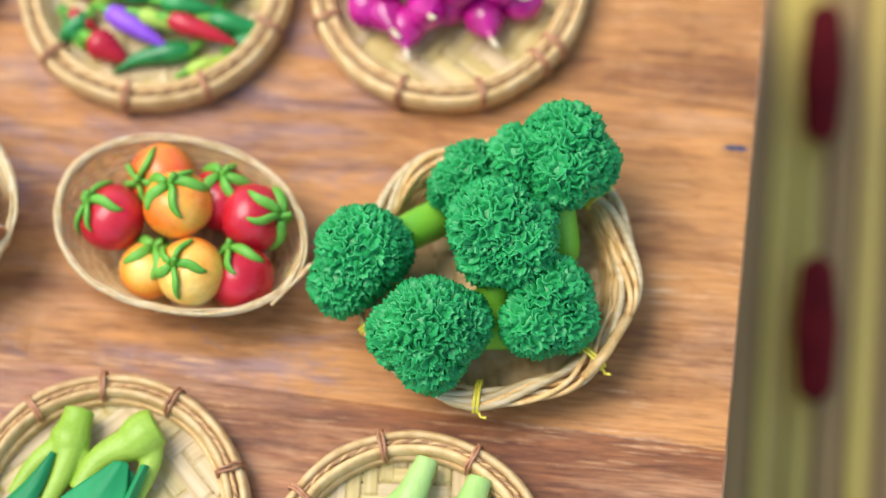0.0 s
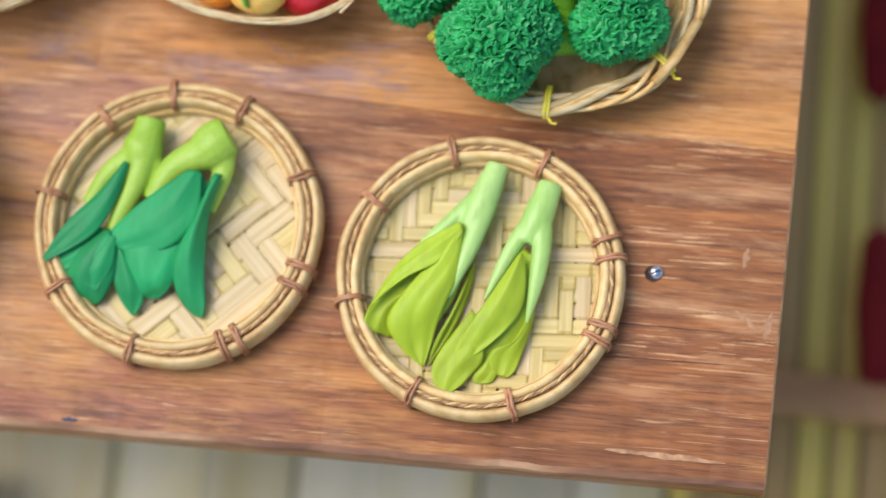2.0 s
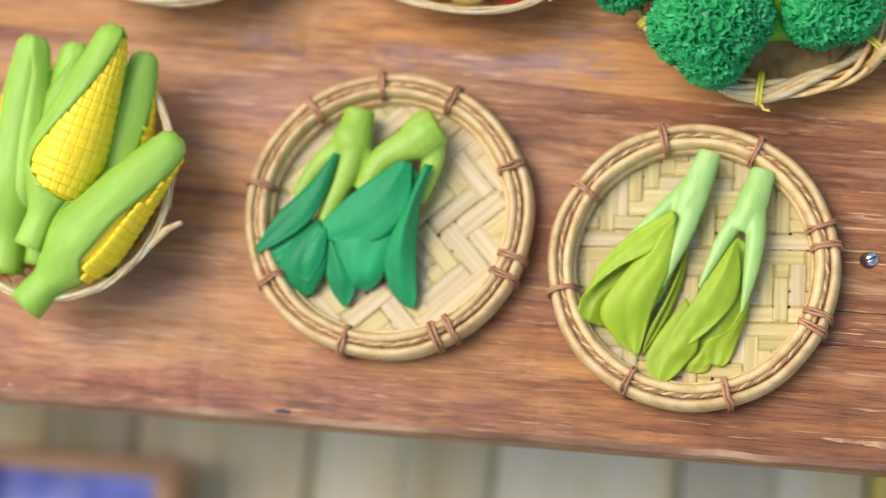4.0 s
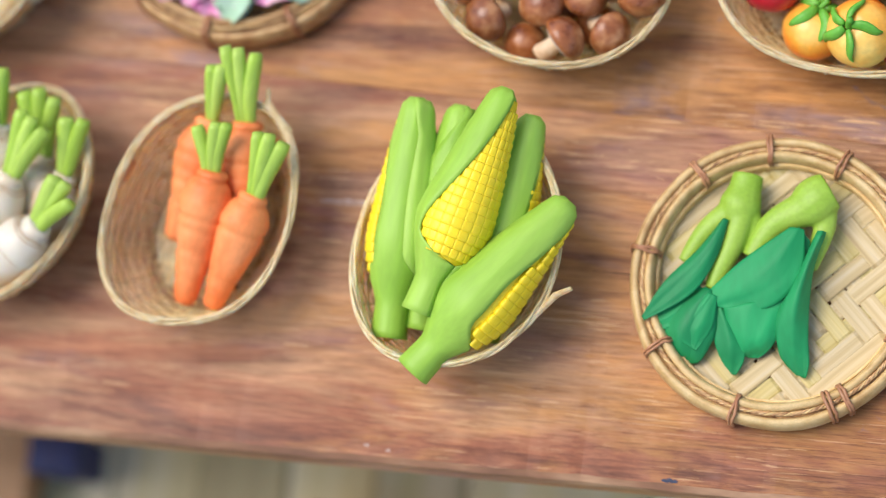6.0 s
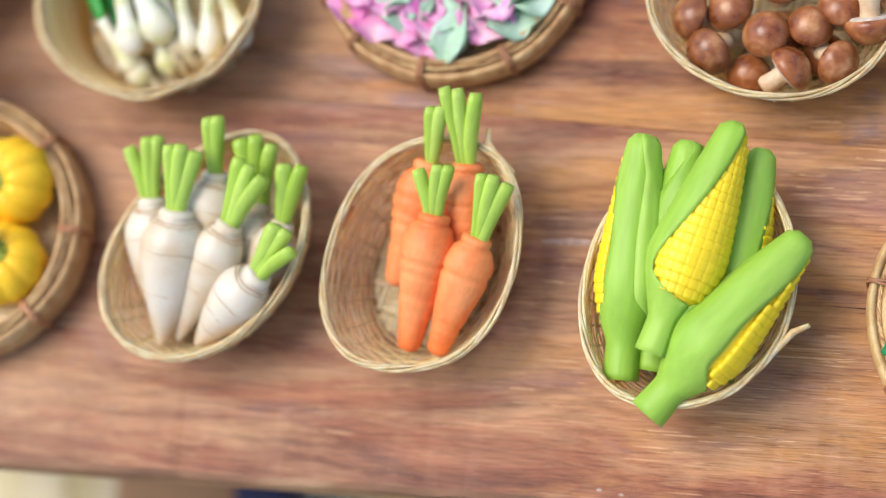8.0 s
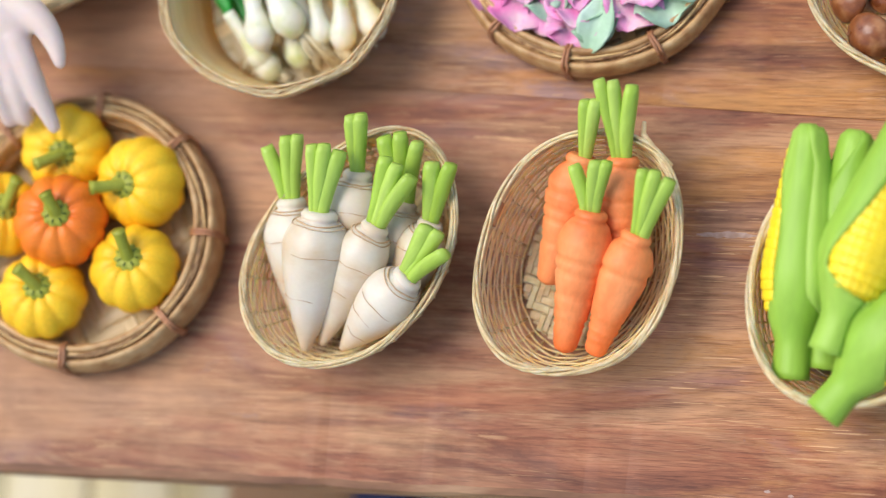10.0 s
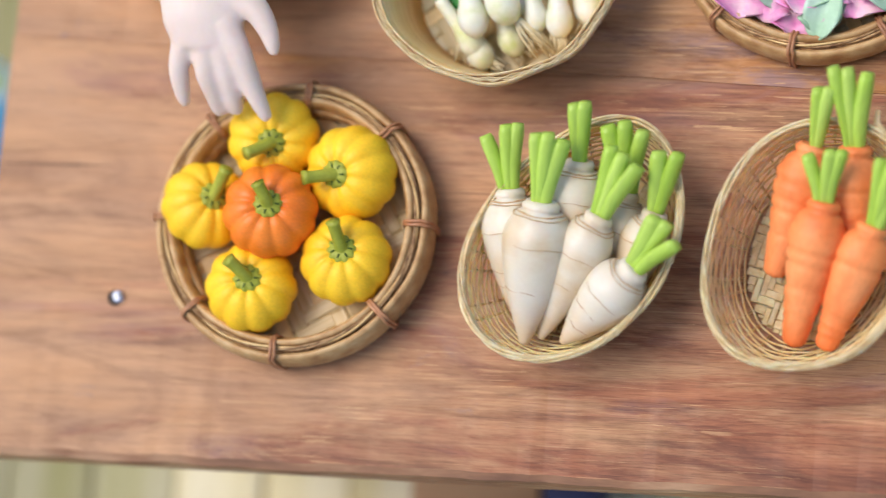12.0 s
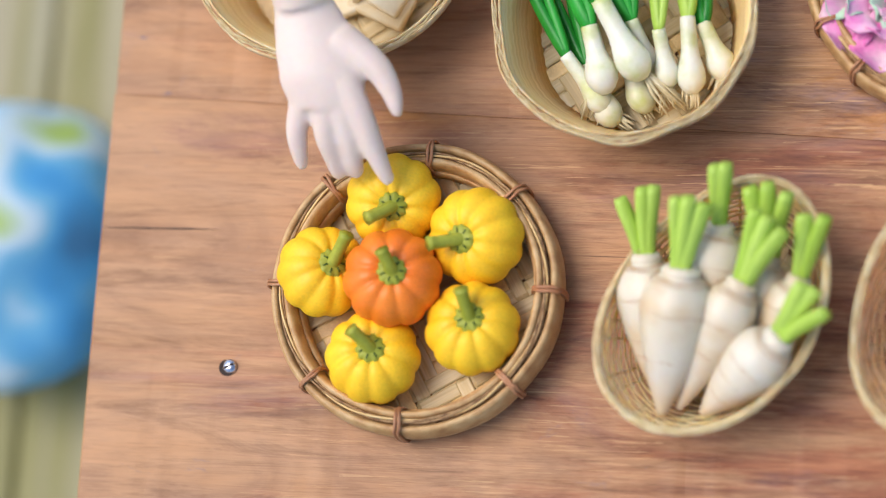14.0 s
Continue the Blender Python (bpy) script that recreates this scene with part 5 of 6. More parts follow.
greens("bok_choy", "clay bok choy with pale stalks and yellow-green leaves", "bok choy", BOK_STEM, BOK_LEAF,
       [([(0.2752, 0.1069, 0.0118), (0.2742, 0.1034, 0.0118), (0.2709, 0.0934, 0.0118), (0.2664, 0.0825, 0.0115)], (0.0042, 0.0044, 0.0054, 0.004)),
        ([(0.2724, 0.0921, 0.0120), (0.2678, 0.0762, 0.0122), (0.2646, 0.0661, 0.0120), (0.2620, 0.0570, 0.0110)], (0.0040, 0.0036, 0.0024, 0.0008)),
        ([(0.2694, 0.0948, 0.0115), (0.2607, 0.0850, 0.0112), (0.2531, 0.0775, 0.0105), (0.2455, 0.0694, 0.0095)], (0.0036, 0.0032, 0.0024, 0.001))],
       [([(0.2641, 0.0841, 0.0155), (0.2508, 0.0756, 0.0150), (0.2410, 0.0647, 0.0125), (0.2328, 0.0472, 0.0135)], [(0.2653, 0.0804, 0.0160), (0.2584, 0.0695, 0.0165), (0.2467, 0.0625, 0.0155), (0.2366, 0.0535, 0.0145)], 0.001),
        ([(0.2641, 0.0837, 0.0148), (0.2543, 0.0688, 0.0150), (0.2413, 0.0488, 0.0120), (0.2464, 0.0388, 0.0085), (0.2530, 0.0336, 0.0065)], [(0.2653, 0.0824, 0.0148), (0.2648, 0.0658, 0.0135), (0.2615, 0.0561, 0.0120), (0.2582, 0.0453, 0.0090), (0.2561, 0.0331, 0.0062)], 0.0024),
        ([(0.2502, 0.0639, 0.0100), (0.2366, 0.0559, 0.0095), (0.2332, 0.0470, 0.0120), (0.2346, 0.0435, 0.0110)], [(0.2494, 0.0584, 0.0095), (0.2432, 0.0510, 0.0090), (0.2424, 0.0430, 0.0065), (0.2420, 0.0427, 0.0055)], 0.0012),
        ([(0.2702, 0.0737, 0.0085), (0.2641, 0.0548, 0.0090), (0.2584, 0.0421, 0.0075), (0.2564, 0.0338, 0.0055)], [(0.2698, 0.0725, 0.0070), (0.2693, 0.0636, 0.0060), (0.2658, 0.0501, 0.0055), (0.2570, 0.0334, 0.0050)], 0.001),
        ([(0.2637, 0.0819, 0.0105), (0.2496, 0.0709, 0.0100), (0.2395, 0.0605, 0.0090), (0.2363, 0.0507, 0.0080)], [(0.2683, 0.0767, 0.0100), (0.2644, 0.0596, 0.0095), (0.2585, 0.0483, 0.0080), (0.2509, 0.0397, 0.0060)], 0.001)])
greens("bok_choy", "clay bok choy with pale stalks and yellow-green leaves", "bok choy", BOK_STEM, BOK_LEAF,
       [([(0.2943, 0.1016, 0.0118), (0.2935, 0.0981, 0.0118), (0.2908, 0.0886, 0.0118), (0.2873, 0.0793, 0.0112)], (0.0045, 0.0047, 0.0056, 0.004)),
        ([(0.2919, 0.0894, 0.0120), (0.2932, 0.0782, 0.0122), (0.2922, 0.0642, 0.0118), (0.2902, 0.0504, 0.0105)], (0.0040, 0.0036, 0.0028, 0.0008)),
        ([(0.2893, 0.0878, 0.0118), (0.2839, 0.0790, 0.0116), (0.2794, 0.0689, 0.0110), (0.2748, 0.0580, 0.0100)], (0.0036, 0.0032, 0.0024, 0.0008))],
       [([(0.2855, 0.0743, 0.0150), (0.2756, 0.0568, 0.0140), (0.2669, 0.0416, 0.0105), (0.2649, 0.0332, 0.0080)], [(0.2873, 0.0745, 0.0150), (0.2891, 0.0635, 0.0140), (0.2870, 0.0525, 0.0125), (0.2760, 0.0393, 0.0105)], 0.0026),
        ([(0.2908, 0.0549, 0.0095), (0.2857, 0.0440, 0.0095), (0.2788, 0.0401, 0.0085), (0.2788, 0.0325, 0.0060)], [(0.2929, 0.0559, 0.0085), (0.2916, 0.0483, 0.0075), (0.2893, 0.0400, 0.0065), (0.2867, 0.0314, 0.0055)], 0.002),
        ([(0.2706, 0.0546, 0.0090), (0.2611, 0.0394, 0.0085), (0.2583, 0.0313, 0.0080), (0.2609, 0.0244, 0.0090)], [(0.2752, 0.0465, 0.0100), (0.2760, 0.0371, 0.0090), (0.2724, 0.0315, 0.0070), (0.2668, 0.0238, 0.0090)], 0.0016),
        ([(0.2782, 0.0419, 0.0065), (0.2735, 0.0332, 0.0060), (0.2723, 0.0289, 0.0050)], [(0.2811, 0.0407, 0.0065), (0.2811, 0.0325, 0.0055), (0.2791, 0.0289, 0.0048)], 0.0008),
        ([(0.2855, 0.0780, 0.0105), (0.2781, 0.0607, 0.0100), (0.2710, 0.0465, 0.0085), (0.2665, 0.0354, 0.0060)], [(0.2913, 0.0742, 0.0105), (0.2925, 0.0605, 0.0095), (0.2914, 0.0483, 0.0075), (0.2854, 0.0371, 0.0055)], 0.001)])
greens("kale", "clay kale with lime stems and dark teal-green leaves", "kale", KALE_STEM, KALE_LEAF,
       [([(0.1487, 0.1140, 0.0125), (0.1479, 0.1083, 0.0123), (0.1466, 0.1022, 0.0122), (0.1445, 0.0964, 0.0120)], (0.0056, 0.0061, 0.0076, 0.0049)),
        ([(0.1476, 0.0994, 0.0130), (0.1455, 0.0894, 0.0122), (0.1421, 0.0800, 0.0113), (0.1393, 0.0718, 0.0105)], (0.0051, 0.0044, 0.0039, 0.0029)),
        ([(0.1431, 0.1000, 0.0120), (0.1366, 0.0942, 0.0112), (0.1325, 0.0883, 0.0103), (0.1285, 0.0811, 0.0095)], (0.0046, 0.0039, 0.0034, 0.0024)),
        ([(0.1505, 0.0990, 0.0115), (0.1522, 0.0942, 0.0108), (0.1517, 0.0903, 0.0102), (0.1494, 0.0860, 0.0095)], (0.0041, 0.0033, 0.0031, 0.0024))],
       [([(0.1416, 0.0964), (0.1338, 0.0845), (0.1236, 0.0727), (0.1159, 0.0596)], [(0.1434, 0.0960), (0.1401, 0.0829), (0.1326, 0.0696), (0.1171, 0.0584)], 0.0165, 0.0135, 0.0018),
        ([(0.1342, 0.0741), (0.1227, 0.0634), (0.1164, 0.0595)], [(0.1373, 0.0703), (0.1284, 0.0598), (0.1231, 0.0562)], 0.0115, 0.0105, 0.0006),
        ([(0.1372, 0.0721), (0.1267, 0.0631), (0.1245, 0.0539), (0.1288, 0.0479), (0.1333, 0.0457)], [(0.1414, 0.0704), (0.1414, 0.0588), (0.1397, 0.0524), (0.1369, 0.0466), (0.1346, 0.0456)], 0.0125, 0.006, 0.0026),
        ([(0.1387, 0.0698), (0.1291, 0.0556), (0.1344, 0.0502)], [(0.1415, 0.0689), (0.1404, 0.0584), (0.1358, 0.0495)], 0.0145, 0.0105, 0.001),
        ([(0.1408, 0.0659), (0.1421, 0.0552), (0.1450, 0.0478), (0.1488, 0.0429)], [(0.1439, 0.0661), (0.1514, 0.0545), (0.1523, 0.0483), (0.1502, 0.0429)], 0.0115, 0.0058, 0.0016)])
greens("kale", "clay kale with lime stems and dark teal-green leaves", "kale", KALE_STEM, KALE_LEAF,
       [([(0.1780, 0.1097, 0.0145), (0.1740, 0.1069, 0.0142), (0.1704, 0.1034, 0.0138), (0.1658, 0.0995, 0.0135)], (0.0071, 0.0083, 0.0078, 0.0049)),
        ([(0.1679, 0.1019, 0.0138), (0.1598, 0.0969, 0.0130), (0.1554, 0.0907, 0.0123), (0.1523, 0.0840, 0.0115)], (0.0063, 0.0052, 0.0044, 0.0037)),
        ([(0.1754, 0.1052, 0.0132), (0.1770, 0.0982, 0.0123), (0.1755, 0.0910, 0.0114), (0.1728, 0.0817, 0.0105)], (0.0054, 0.0041, 0.0037, 0.0027))],
       [([(0.1655, 0.0947), (0.1525, 0.0833), (0.1435, 0.0743), (0.1357, 0.0666)], [(0.1700, 0.0942), (0.1693, 0.0781), (0.1600, 0.0673), (0.1480, 0.0644)], 0.018, 0.013, 0.0018),
        ([(0.1459, 0.0653), (0.1482, 0.0567), (0.1516, 0.0508), (0.1540, 0.0493)], [(0.1669, 0.0714), (0.1637, 0.0591), (0.1610, 0.0528), (0.1574, 0.0495)], 0.013, 0.0062, 0.0024),
        ([(0.1748, 0.0941), (0.1691, 0.0784), (0.1637, 0.0646), (0.1639, 0.0565), (0.1670, 0.0493), (0.1729, 0.0440)], [(0.1777, 0.0938), (0.1743, 0.0814), (0.1733, 0.0686), (0.1738, 0.0572), (0.1749, 0.0486), (0.1745, 0.0438)], 0.0175, 0.0062, 0.0036),
        ([(0.1634, 0.0589), (0.1655, 0.0508), (0.1712, 0.0447)], [(0.1683, 0.0579), (0.1736, 0.0514), (0.1747, 0.0447)], 0.0085, 0.0052, 0.0008),
        ([(0.1682, 0.0956), (0.1676, 0.0898), (0.1659, 0.0820)], [(0.1721, 0.0912), (0.1717, 0.0852), (0.1686, 0.0782)], 0.015, 0.013, 0.0006)])


# ---- chili peppers, shallots, spring onions, slices, cabbages ----
def chili(stalk, tip, r, mat, label, bend=0.0):
    m = along(stalk, tip)
    length = (Vector(tip) - Vector(stalk)).length
    t = thing("chili_pepper", m, label, "chili", "chili peppers")
    pts = smoothed([(0, 0, 0), (bend * 0.6, length * 0.35, 0.0006), (bend, length * 0.7, 0.0004), (0, length, -0.0010)], 16)
    part("pod", tube(bmesh.new(), pts, [r * (0.75 + 0.25 * min(1, i / 3)) * (1 - 0.88 * (max(0, i - 3) / 12) ** 1.3) for i in range(16)], 12), mat, t)
    part("stalk", tube(bmesh.new(), [(0, 0.0008, 0), (0, -0.0015, 0.0003), (0.001, -0.0055, 0.0012)], [r * 0.85, r * 0.42, r * 0.3], 8), CALYX, t, "green stalk")


chili((0.1355, 0.2715, 0.0105), (0.1610, 0.2577, 0.0105), 0.0045, CHILI_PURPLE, "violet clay chili pepper lying on a bamboo tray")
chili((0.1601, 0.2687, 0.0140), (0.1863, 0.2611, 0.0125), 0.0042, CHILI_RED, "glossy red clay chili pepper lying on others")
chili((0.1676, 0.2596, 0.0075), (0.1396, 0.2485, 0.0065), 0.0045, CHILI_GREEN, "dark green clay chili pepper on a bamboo tray", 0.002)
chili((0.1302, 0.2603, 0.0085), (0.1448, 0.2527, 0.0075), 0.0062, CHILI_RED, "stubby dark red clay chili pepper on a bamboo tray")
chili((0.1682, 0.2513, 0.0060), (0.1839, 0.2587, 0.0070), 0.0030, SPROUT, "light green clay chili pepper on a bamboo tray")
chili((0.1695, 0.2732, 0.0080), (0.1506, 0.2798, 0.0080), 0.0042, CHILI_GREEN, "dark green clay chili pepper on a bamboo tray")
chili((0.1197, 0.2705, 0.0075), (0.1312, 0.2654, 0.0070), 0.0036, CHILI_RED, "small dark red clay chili pepper on a bamboo tray")
chili((0.1809, 0.2715, 0.0080), (0.1943, 0.2638, 0.0070), 0.0042, CHILI_GREEN, "dark green clay chili pepper on a bamboo tray")
chili((0.1234, 0.2613, 0.0060), (0.1151, 0.2760, 0.0060), 0.0034, CHILI_GREEN, "dark green clay chili pepper on a bamboo tray")
chili((0.1431, 0.2826, 0.0080), (0.1271, 0.2762, 0.0080), 0.0040, SPROUT, "light green clay chili pepper on a bamboo tray")
chili((0.1470, 0.2968, 0.0080), (0.1707, 0.2934, 0.0080), 0.0042, CHILI_RED, "glossy red clay chili pepper on a bamboo tray")
chili((0.1782, 0.2825, 0.0080), (0.1898, 0.3010, 0.0080), 0.0042, CHILI_GREEN, "dark green clay chili pepper on a bamboo tray")

G = "dark green clay chili pepper in a heap on a bamboo tray"
for a, b in (((0.1559, 0.2767, 0.0120), (0.1806, 0.2753, 0.0110)), ((0.1749, 0.2712, 0.0110), (0.1999, 0.2699, 0.0090)), ((0.1399, 0.2793, 0.0110), (0.1654, 0.2829, 0.0120)), ((0.1847, 0.2626, 0.0070), (0.2001, 0.2730, 0.0070)), ((0.1262, 0.2702, 0.0070), (0.1169, 0.2581, 0.0060)), ((0.1613, 0.2846, 0.0150), (0.1862, 0.2814, 0.0130))):
    chili(a, b, 0.0043, CHILI_GREEN, G, 0.0012)
chili((0.1482, 0.2704, 0.0130), (0.1636, 0.2659, 0.0100), 0.0036, SPROUT, "light green clay chili pepper among dark ones")
chili((0.1216, 0.2811, 0.0070), (0.1355, 0.2803, 0.0090), 0.0040, CHILI_RED, "small dark red clay chili pepper on a bamboo tray")


def shallot(c, top, r):
    t = thing("shallot", axis_pose(c, top), "glossy magenta clay shallot on a bamboo tray", "shallot", "shallots")
    bm = bmesh.new()
    rings = []
    seg = 28
    for q, z in ((0.10, 1.75), (0.16, 1.45), (0.34, 1.15), (0.68, 0.82), (0.92, 0.42), (1.0, 0.0), (0.90, -0.48), (0.62, -0.80), (0.22, -0.95)):
        rings.append([bm.verts.new((q * r * (1 + 0.03 * math.sin(7 * k * math.tau / seg)) * math.cos(k * math.tau / seg), q * r * (1 + 0.03 * math.sin(7 * k * math.tau / seg)) * math.sin(k * math.tau / seg), z * r)) for k in range(seg)])
    for r0, r1 in zip(rings, rings[1:]):
        for k in range(seg):
            bm.faces.new((r0[k], r1[k], r1[(k + 1) % seg], r0[(k + 1) % seg]))
    bm.faces.new(rings[0])
    bm.faces.new(rings[-1][::-1])
    part("bulb", bm, SHALLOT, t)
    part("neck", tube(bmesh.new(), [(0, 0, r * 1.55), (0.0006, 0, r * 1.95), (0.0014, 0.0008, r * 2.3)], [r * 0.16, r * 0.13, r * 0.05], 7), ROOT, t, "dry tan neck")


for c, d in (((0.2410, 0.2783, 0.0125), (0.3, -0.7, 0.4)), ((0.2568, 0.2779, 0.0180), (0.2, -0.5, 0.7)), ((0.2685, 0.2872, 0.0200), (0.5, -0.4, 0.6)), ((0.2834, 0.2898, 0.0180), (0.6, -0.5, 0.5)), ((0.2343, 0.2799, 0.0115), (-0.5, 0.5, 0.5)), ((0.2494, 0.2740, 0.0115), (0.1, -0.9, 0.25)), ((0.2412, 0.2870, 0.0200), (0.4, 0.6, 0.6)), ((0.2641, 0.2835, 0.0115), (0.5, 0.2, 0.5)), ((0.2781, 0.2798, 0.0115), (0.3, -0.8, 0.3)),
             ((0.2914, 0.2873, 0.0115), (0.7, 0.2, 0.4)), ((0.2569, 0.2950, 0.0200), (0.1, 0.5, 0.8)), ((0.2726, 0.2976, 0.0190), (0.4, 0.4, 0.8)), ((0.2258, 0.2947, 0.0115), (-0.5, 0.6, 0.5)), ((0.2473, 0.3075, 0.0115), (0, 0.8, 0.5)), ((0.2678, 0.3122, 0.0115), (0.3, 0.8, 0.5)), ((0.2863, 0.3046, 0.0115), (0.6, 0.6, 0.5))):
    shallot(c, Vector(c) + Vector(d), 0.0078)


def scallion(points, r, seed, leaves=2, blade=None, label="clay spring onion with a white bulb and green leaves"):
    """points: leaf end, neck, bulb, root end."""
    o = Vector(points[2])
    t = thing("spring_onion", Matrix.Translation(o), label, "spring onion", "spring onions")
    p = [Vector(q) - o for q in points]
    pts = smoothed([p[1], p[1].lerp(p[2], 0.55), p[2], p[2] + (p[2] - p[1]).normalized() * r * 1.5], 12)
    part("bulb", tube(bmesh.new(), pts, [r * q for q in (0.58, 0.60, 0.61, 0.62, 0.66, 0.76, 0.90, 1.03, 1.08, 0.98, 0.70, 0.34)], 12), SCALLION_WHITE, t, "white bulb")
    rnd = random.Random(seed)
    side = (p[1] - p[0]).cross(Vector((0, 0, 1))).normalized()
    for k in range(leaves):
        e = p[0] + side * (k - (leaves - 1) / 2) * 0.006 + Vector((0, 0, rnd.uniform(0, 0.003)))
        e += (p[0] - p[1]) * rnd.uniform(0.6, 0.9)
        part("leaf", tube(bmesh.new(), smoothed([p[1] + (p[2] - p[1]) * 0.04, p[0].lerp(p[1], 0.4) + side * (k - (leaves - 1) / 2) * 0.003, e], 9), [r * q for q in (0.50, 0.56, 0.6, 0.6, 0.6, 0.58, 0.55, 0.5, 0.3)], 9, 0.7), blade or SCALLION_GREEN, t, "green leaf")
    d = p[3] - p[2]
    for k in range(16):
        e = p[3] + d.normalized() * rnd.uniform(-0.002, 0.003) + Vector((rnd.uniform(-1, 1), rnd.uniform(-1, 1), rnd.uniform(-0.6, 0.6))) * 0.0032
        part("root", tube(bmesh.new(), [p[2] + d.normalized() * r * 0.9, p[2].lerp(e, 0.6) + Vector((rnd.uniform(-1, 1), rnd.uniform(-1, 1), 0.4)) * 0.0009, e], [0.0008, 0.00055, 0.00025], 5), ROOT, t)


scallion(((-0.1930, 0.1920, 0.020), (-0.1827, 0.1703, 0.017), (-0.1720, 0.1565, 0.012), (-0.1690, 0.1500, 0.008)), 0.0042, 1)
scallion(((-0.1780, 0.1900, 0.024), (-0.1740, 0.1790, 0.022), (-0.1698, 0.1640, 0.019), (-0.1750, 0.1520, 0.010)), 0.0054, 2)
scallion(((-0.1750, 0.1950, 0.028), (-0.1700, 0.1870, 0.027), (-0.1591, 0.1680, 0.022), (-0.1444, 0.1535, 0.012)), 0.0058, 3)
scallion(((-0.1505, 0.1960, 0.025), (-0.1502, 0.1780, 0.022), (-0.1475, 0.1650, 0.016), (-0.1470, 0.1560, 0.012)), 0.0040, 4, 2, SPROUT)
scallion(((-0.1410, 0.1950, 0.023), (-0.1408, 0.1830, 0.020), (-0.1391, 0.1640, 0.016), (-0.1393, 0.1560, 0.012)), 0.0046, 5, 2, SPROUT)
scallion(((-0.1370, 0.1920, 0.018), (-0.1362, 0.1820, 0.016), (-0.1300, 0.1695, 0.012), (-0.1310, 0.1610, 0.010)), 0.0050, 6)
scallion(((-0.1680, 0.1880, 0.013), (-0.1640, 0.1740, 0.012), (-0.1575, 0.1590, 0.009), (-0.1540, 0.1530, 0.006)), 0.0050, 7)
scallion(((-0.1820, 0.1820, 0.012), (-0.1770, 0.1680, 0.011), (-0.1690, 0.1535, 0.0085), (-0.1610, 0.1480, 0.006)), 0.0048, 8)
scallion(((-0.1640, 0.1950, 0.024), (-0.1600, 0.1820, 0.020), (-0.1540, 0.1690, 0.012), (-0.1520, 0.1620, 0.008)), 0.0040, 9, 3)


def slice_of(x, y, z, turn, tilt, w, d):
    t = thing("slice", pose(x, y, z, tilt, tilt * 0.6, turn), "cream clay slice lying in a bamboo basket", "slice", "cream slices")
    bm = slab(bmesh.new(), -w / 2, w / 2, -d / 2, d / 2, -0.002, 0.002, 0.0013, 2)
    for v in bm.verts:
        v.co.z += 0.0012 * math.sin(v.co.x * 260) + 0.001 * math.cos(v.co.y * 200)
    part("body", bm, SLICE, t)


for k, (x, y, z, a) in enumerate(((-0.2618, 0.1873, 0.0060, 20), (-0.2470, 0.1835, 0.0060, -25), (-0.2380, 0.1930, 0.0085, 60), (-0.2700, 0.1985, 0.0085, -10), (-0.2532, 0.1984, 0.0110, 40), (-0.2850, 0.2060, 0.0065, 75), (-0.2420, 0.2120, 0.0075, 15), (-0.2600, 0.2180, 0.0075, -40), (-0.2760, 0.2260, 0.0070, 30), (-0.2480, 0.2320, 0.0070, 0))):
    slice_of(-0.2662 + (x + 0.2662) * 0.76, 0.2160 + (y - 0.2160) * 0.76, z + 0.0012 * (k % 4), a, (k % 3 - 1) * 6, 0.021 + 0.002 * (k % 3), 0.013)


def cabbage(x, y, z, r, frill, label, seed):
    """A rosette of frilled leaves."""
    t = thing("frilly_cabbage", pose(x, y, z), label, "cabbage", "frilly cabbages")
    rnd = random.Random(seed)
    for ring_, (n, tilt, size) in enumerate(((7, 18, 1.0), (6, 42, 0.8), (4, 66, 0.55))):
        for k in range(n):
            a = (k + 0.5 * ring_) * math.tau / n + rnd.uniform(-0.2, 0.2)
            e = Vector((math.cos(a) * math.cos(radians(tilt)), math.sin(a) * math.cos(radians(tilt)), math.sin(radians(tilt)))) * r * size
            part("leaf", leaf_blade(bmesh.new(), (0, 0, 0.001), e, r * 0.95 * size, 0.002, 0.25, 0.16, 0.0007, (0, 0, 1), rnd.uniform(-15, 15), 0.66, seed * 31 + k + ring_ * 9, 16, 10), frill if (k + ring_) % 3 else MINT, t)


cabbage(-0.0740, 0.1880, 0.0075, 0.0240, PINK, "pink and mint frilly clay cabbage on a bamboo tray", 1)
cabbage(-0.0540, 0.1780, 0.0075, 0.0200, PINK, "pink frilly clay cabbage on a bamboo tray", 2)
cabbage(-0.0310, 0.1880, 0.0075, 0.0240, PINK, "pink and mint frilly clay cabbage on a bamboo tray", 4)
cabbage(-0.0500, 0.2160, 0.0075, 0.0260, PINK, "pink frilly clay cabbage on a bamboo tray", 5)
mint = thing("loose_leaf", pose(-0.0480, 0.1700, 0.012), "mint green clay cabbage leaf hanging over the tray rim", "leaf")
part("blade", leaf_blade(bmesh.new(), (0.006, 0.012, 0.004), (-0.001, -0.012, 0.002), 0.013, 0.003, 0.35, 0.10, 0.0008, (0, 0, 1), 0, 0.6, 77), MINT, mint)


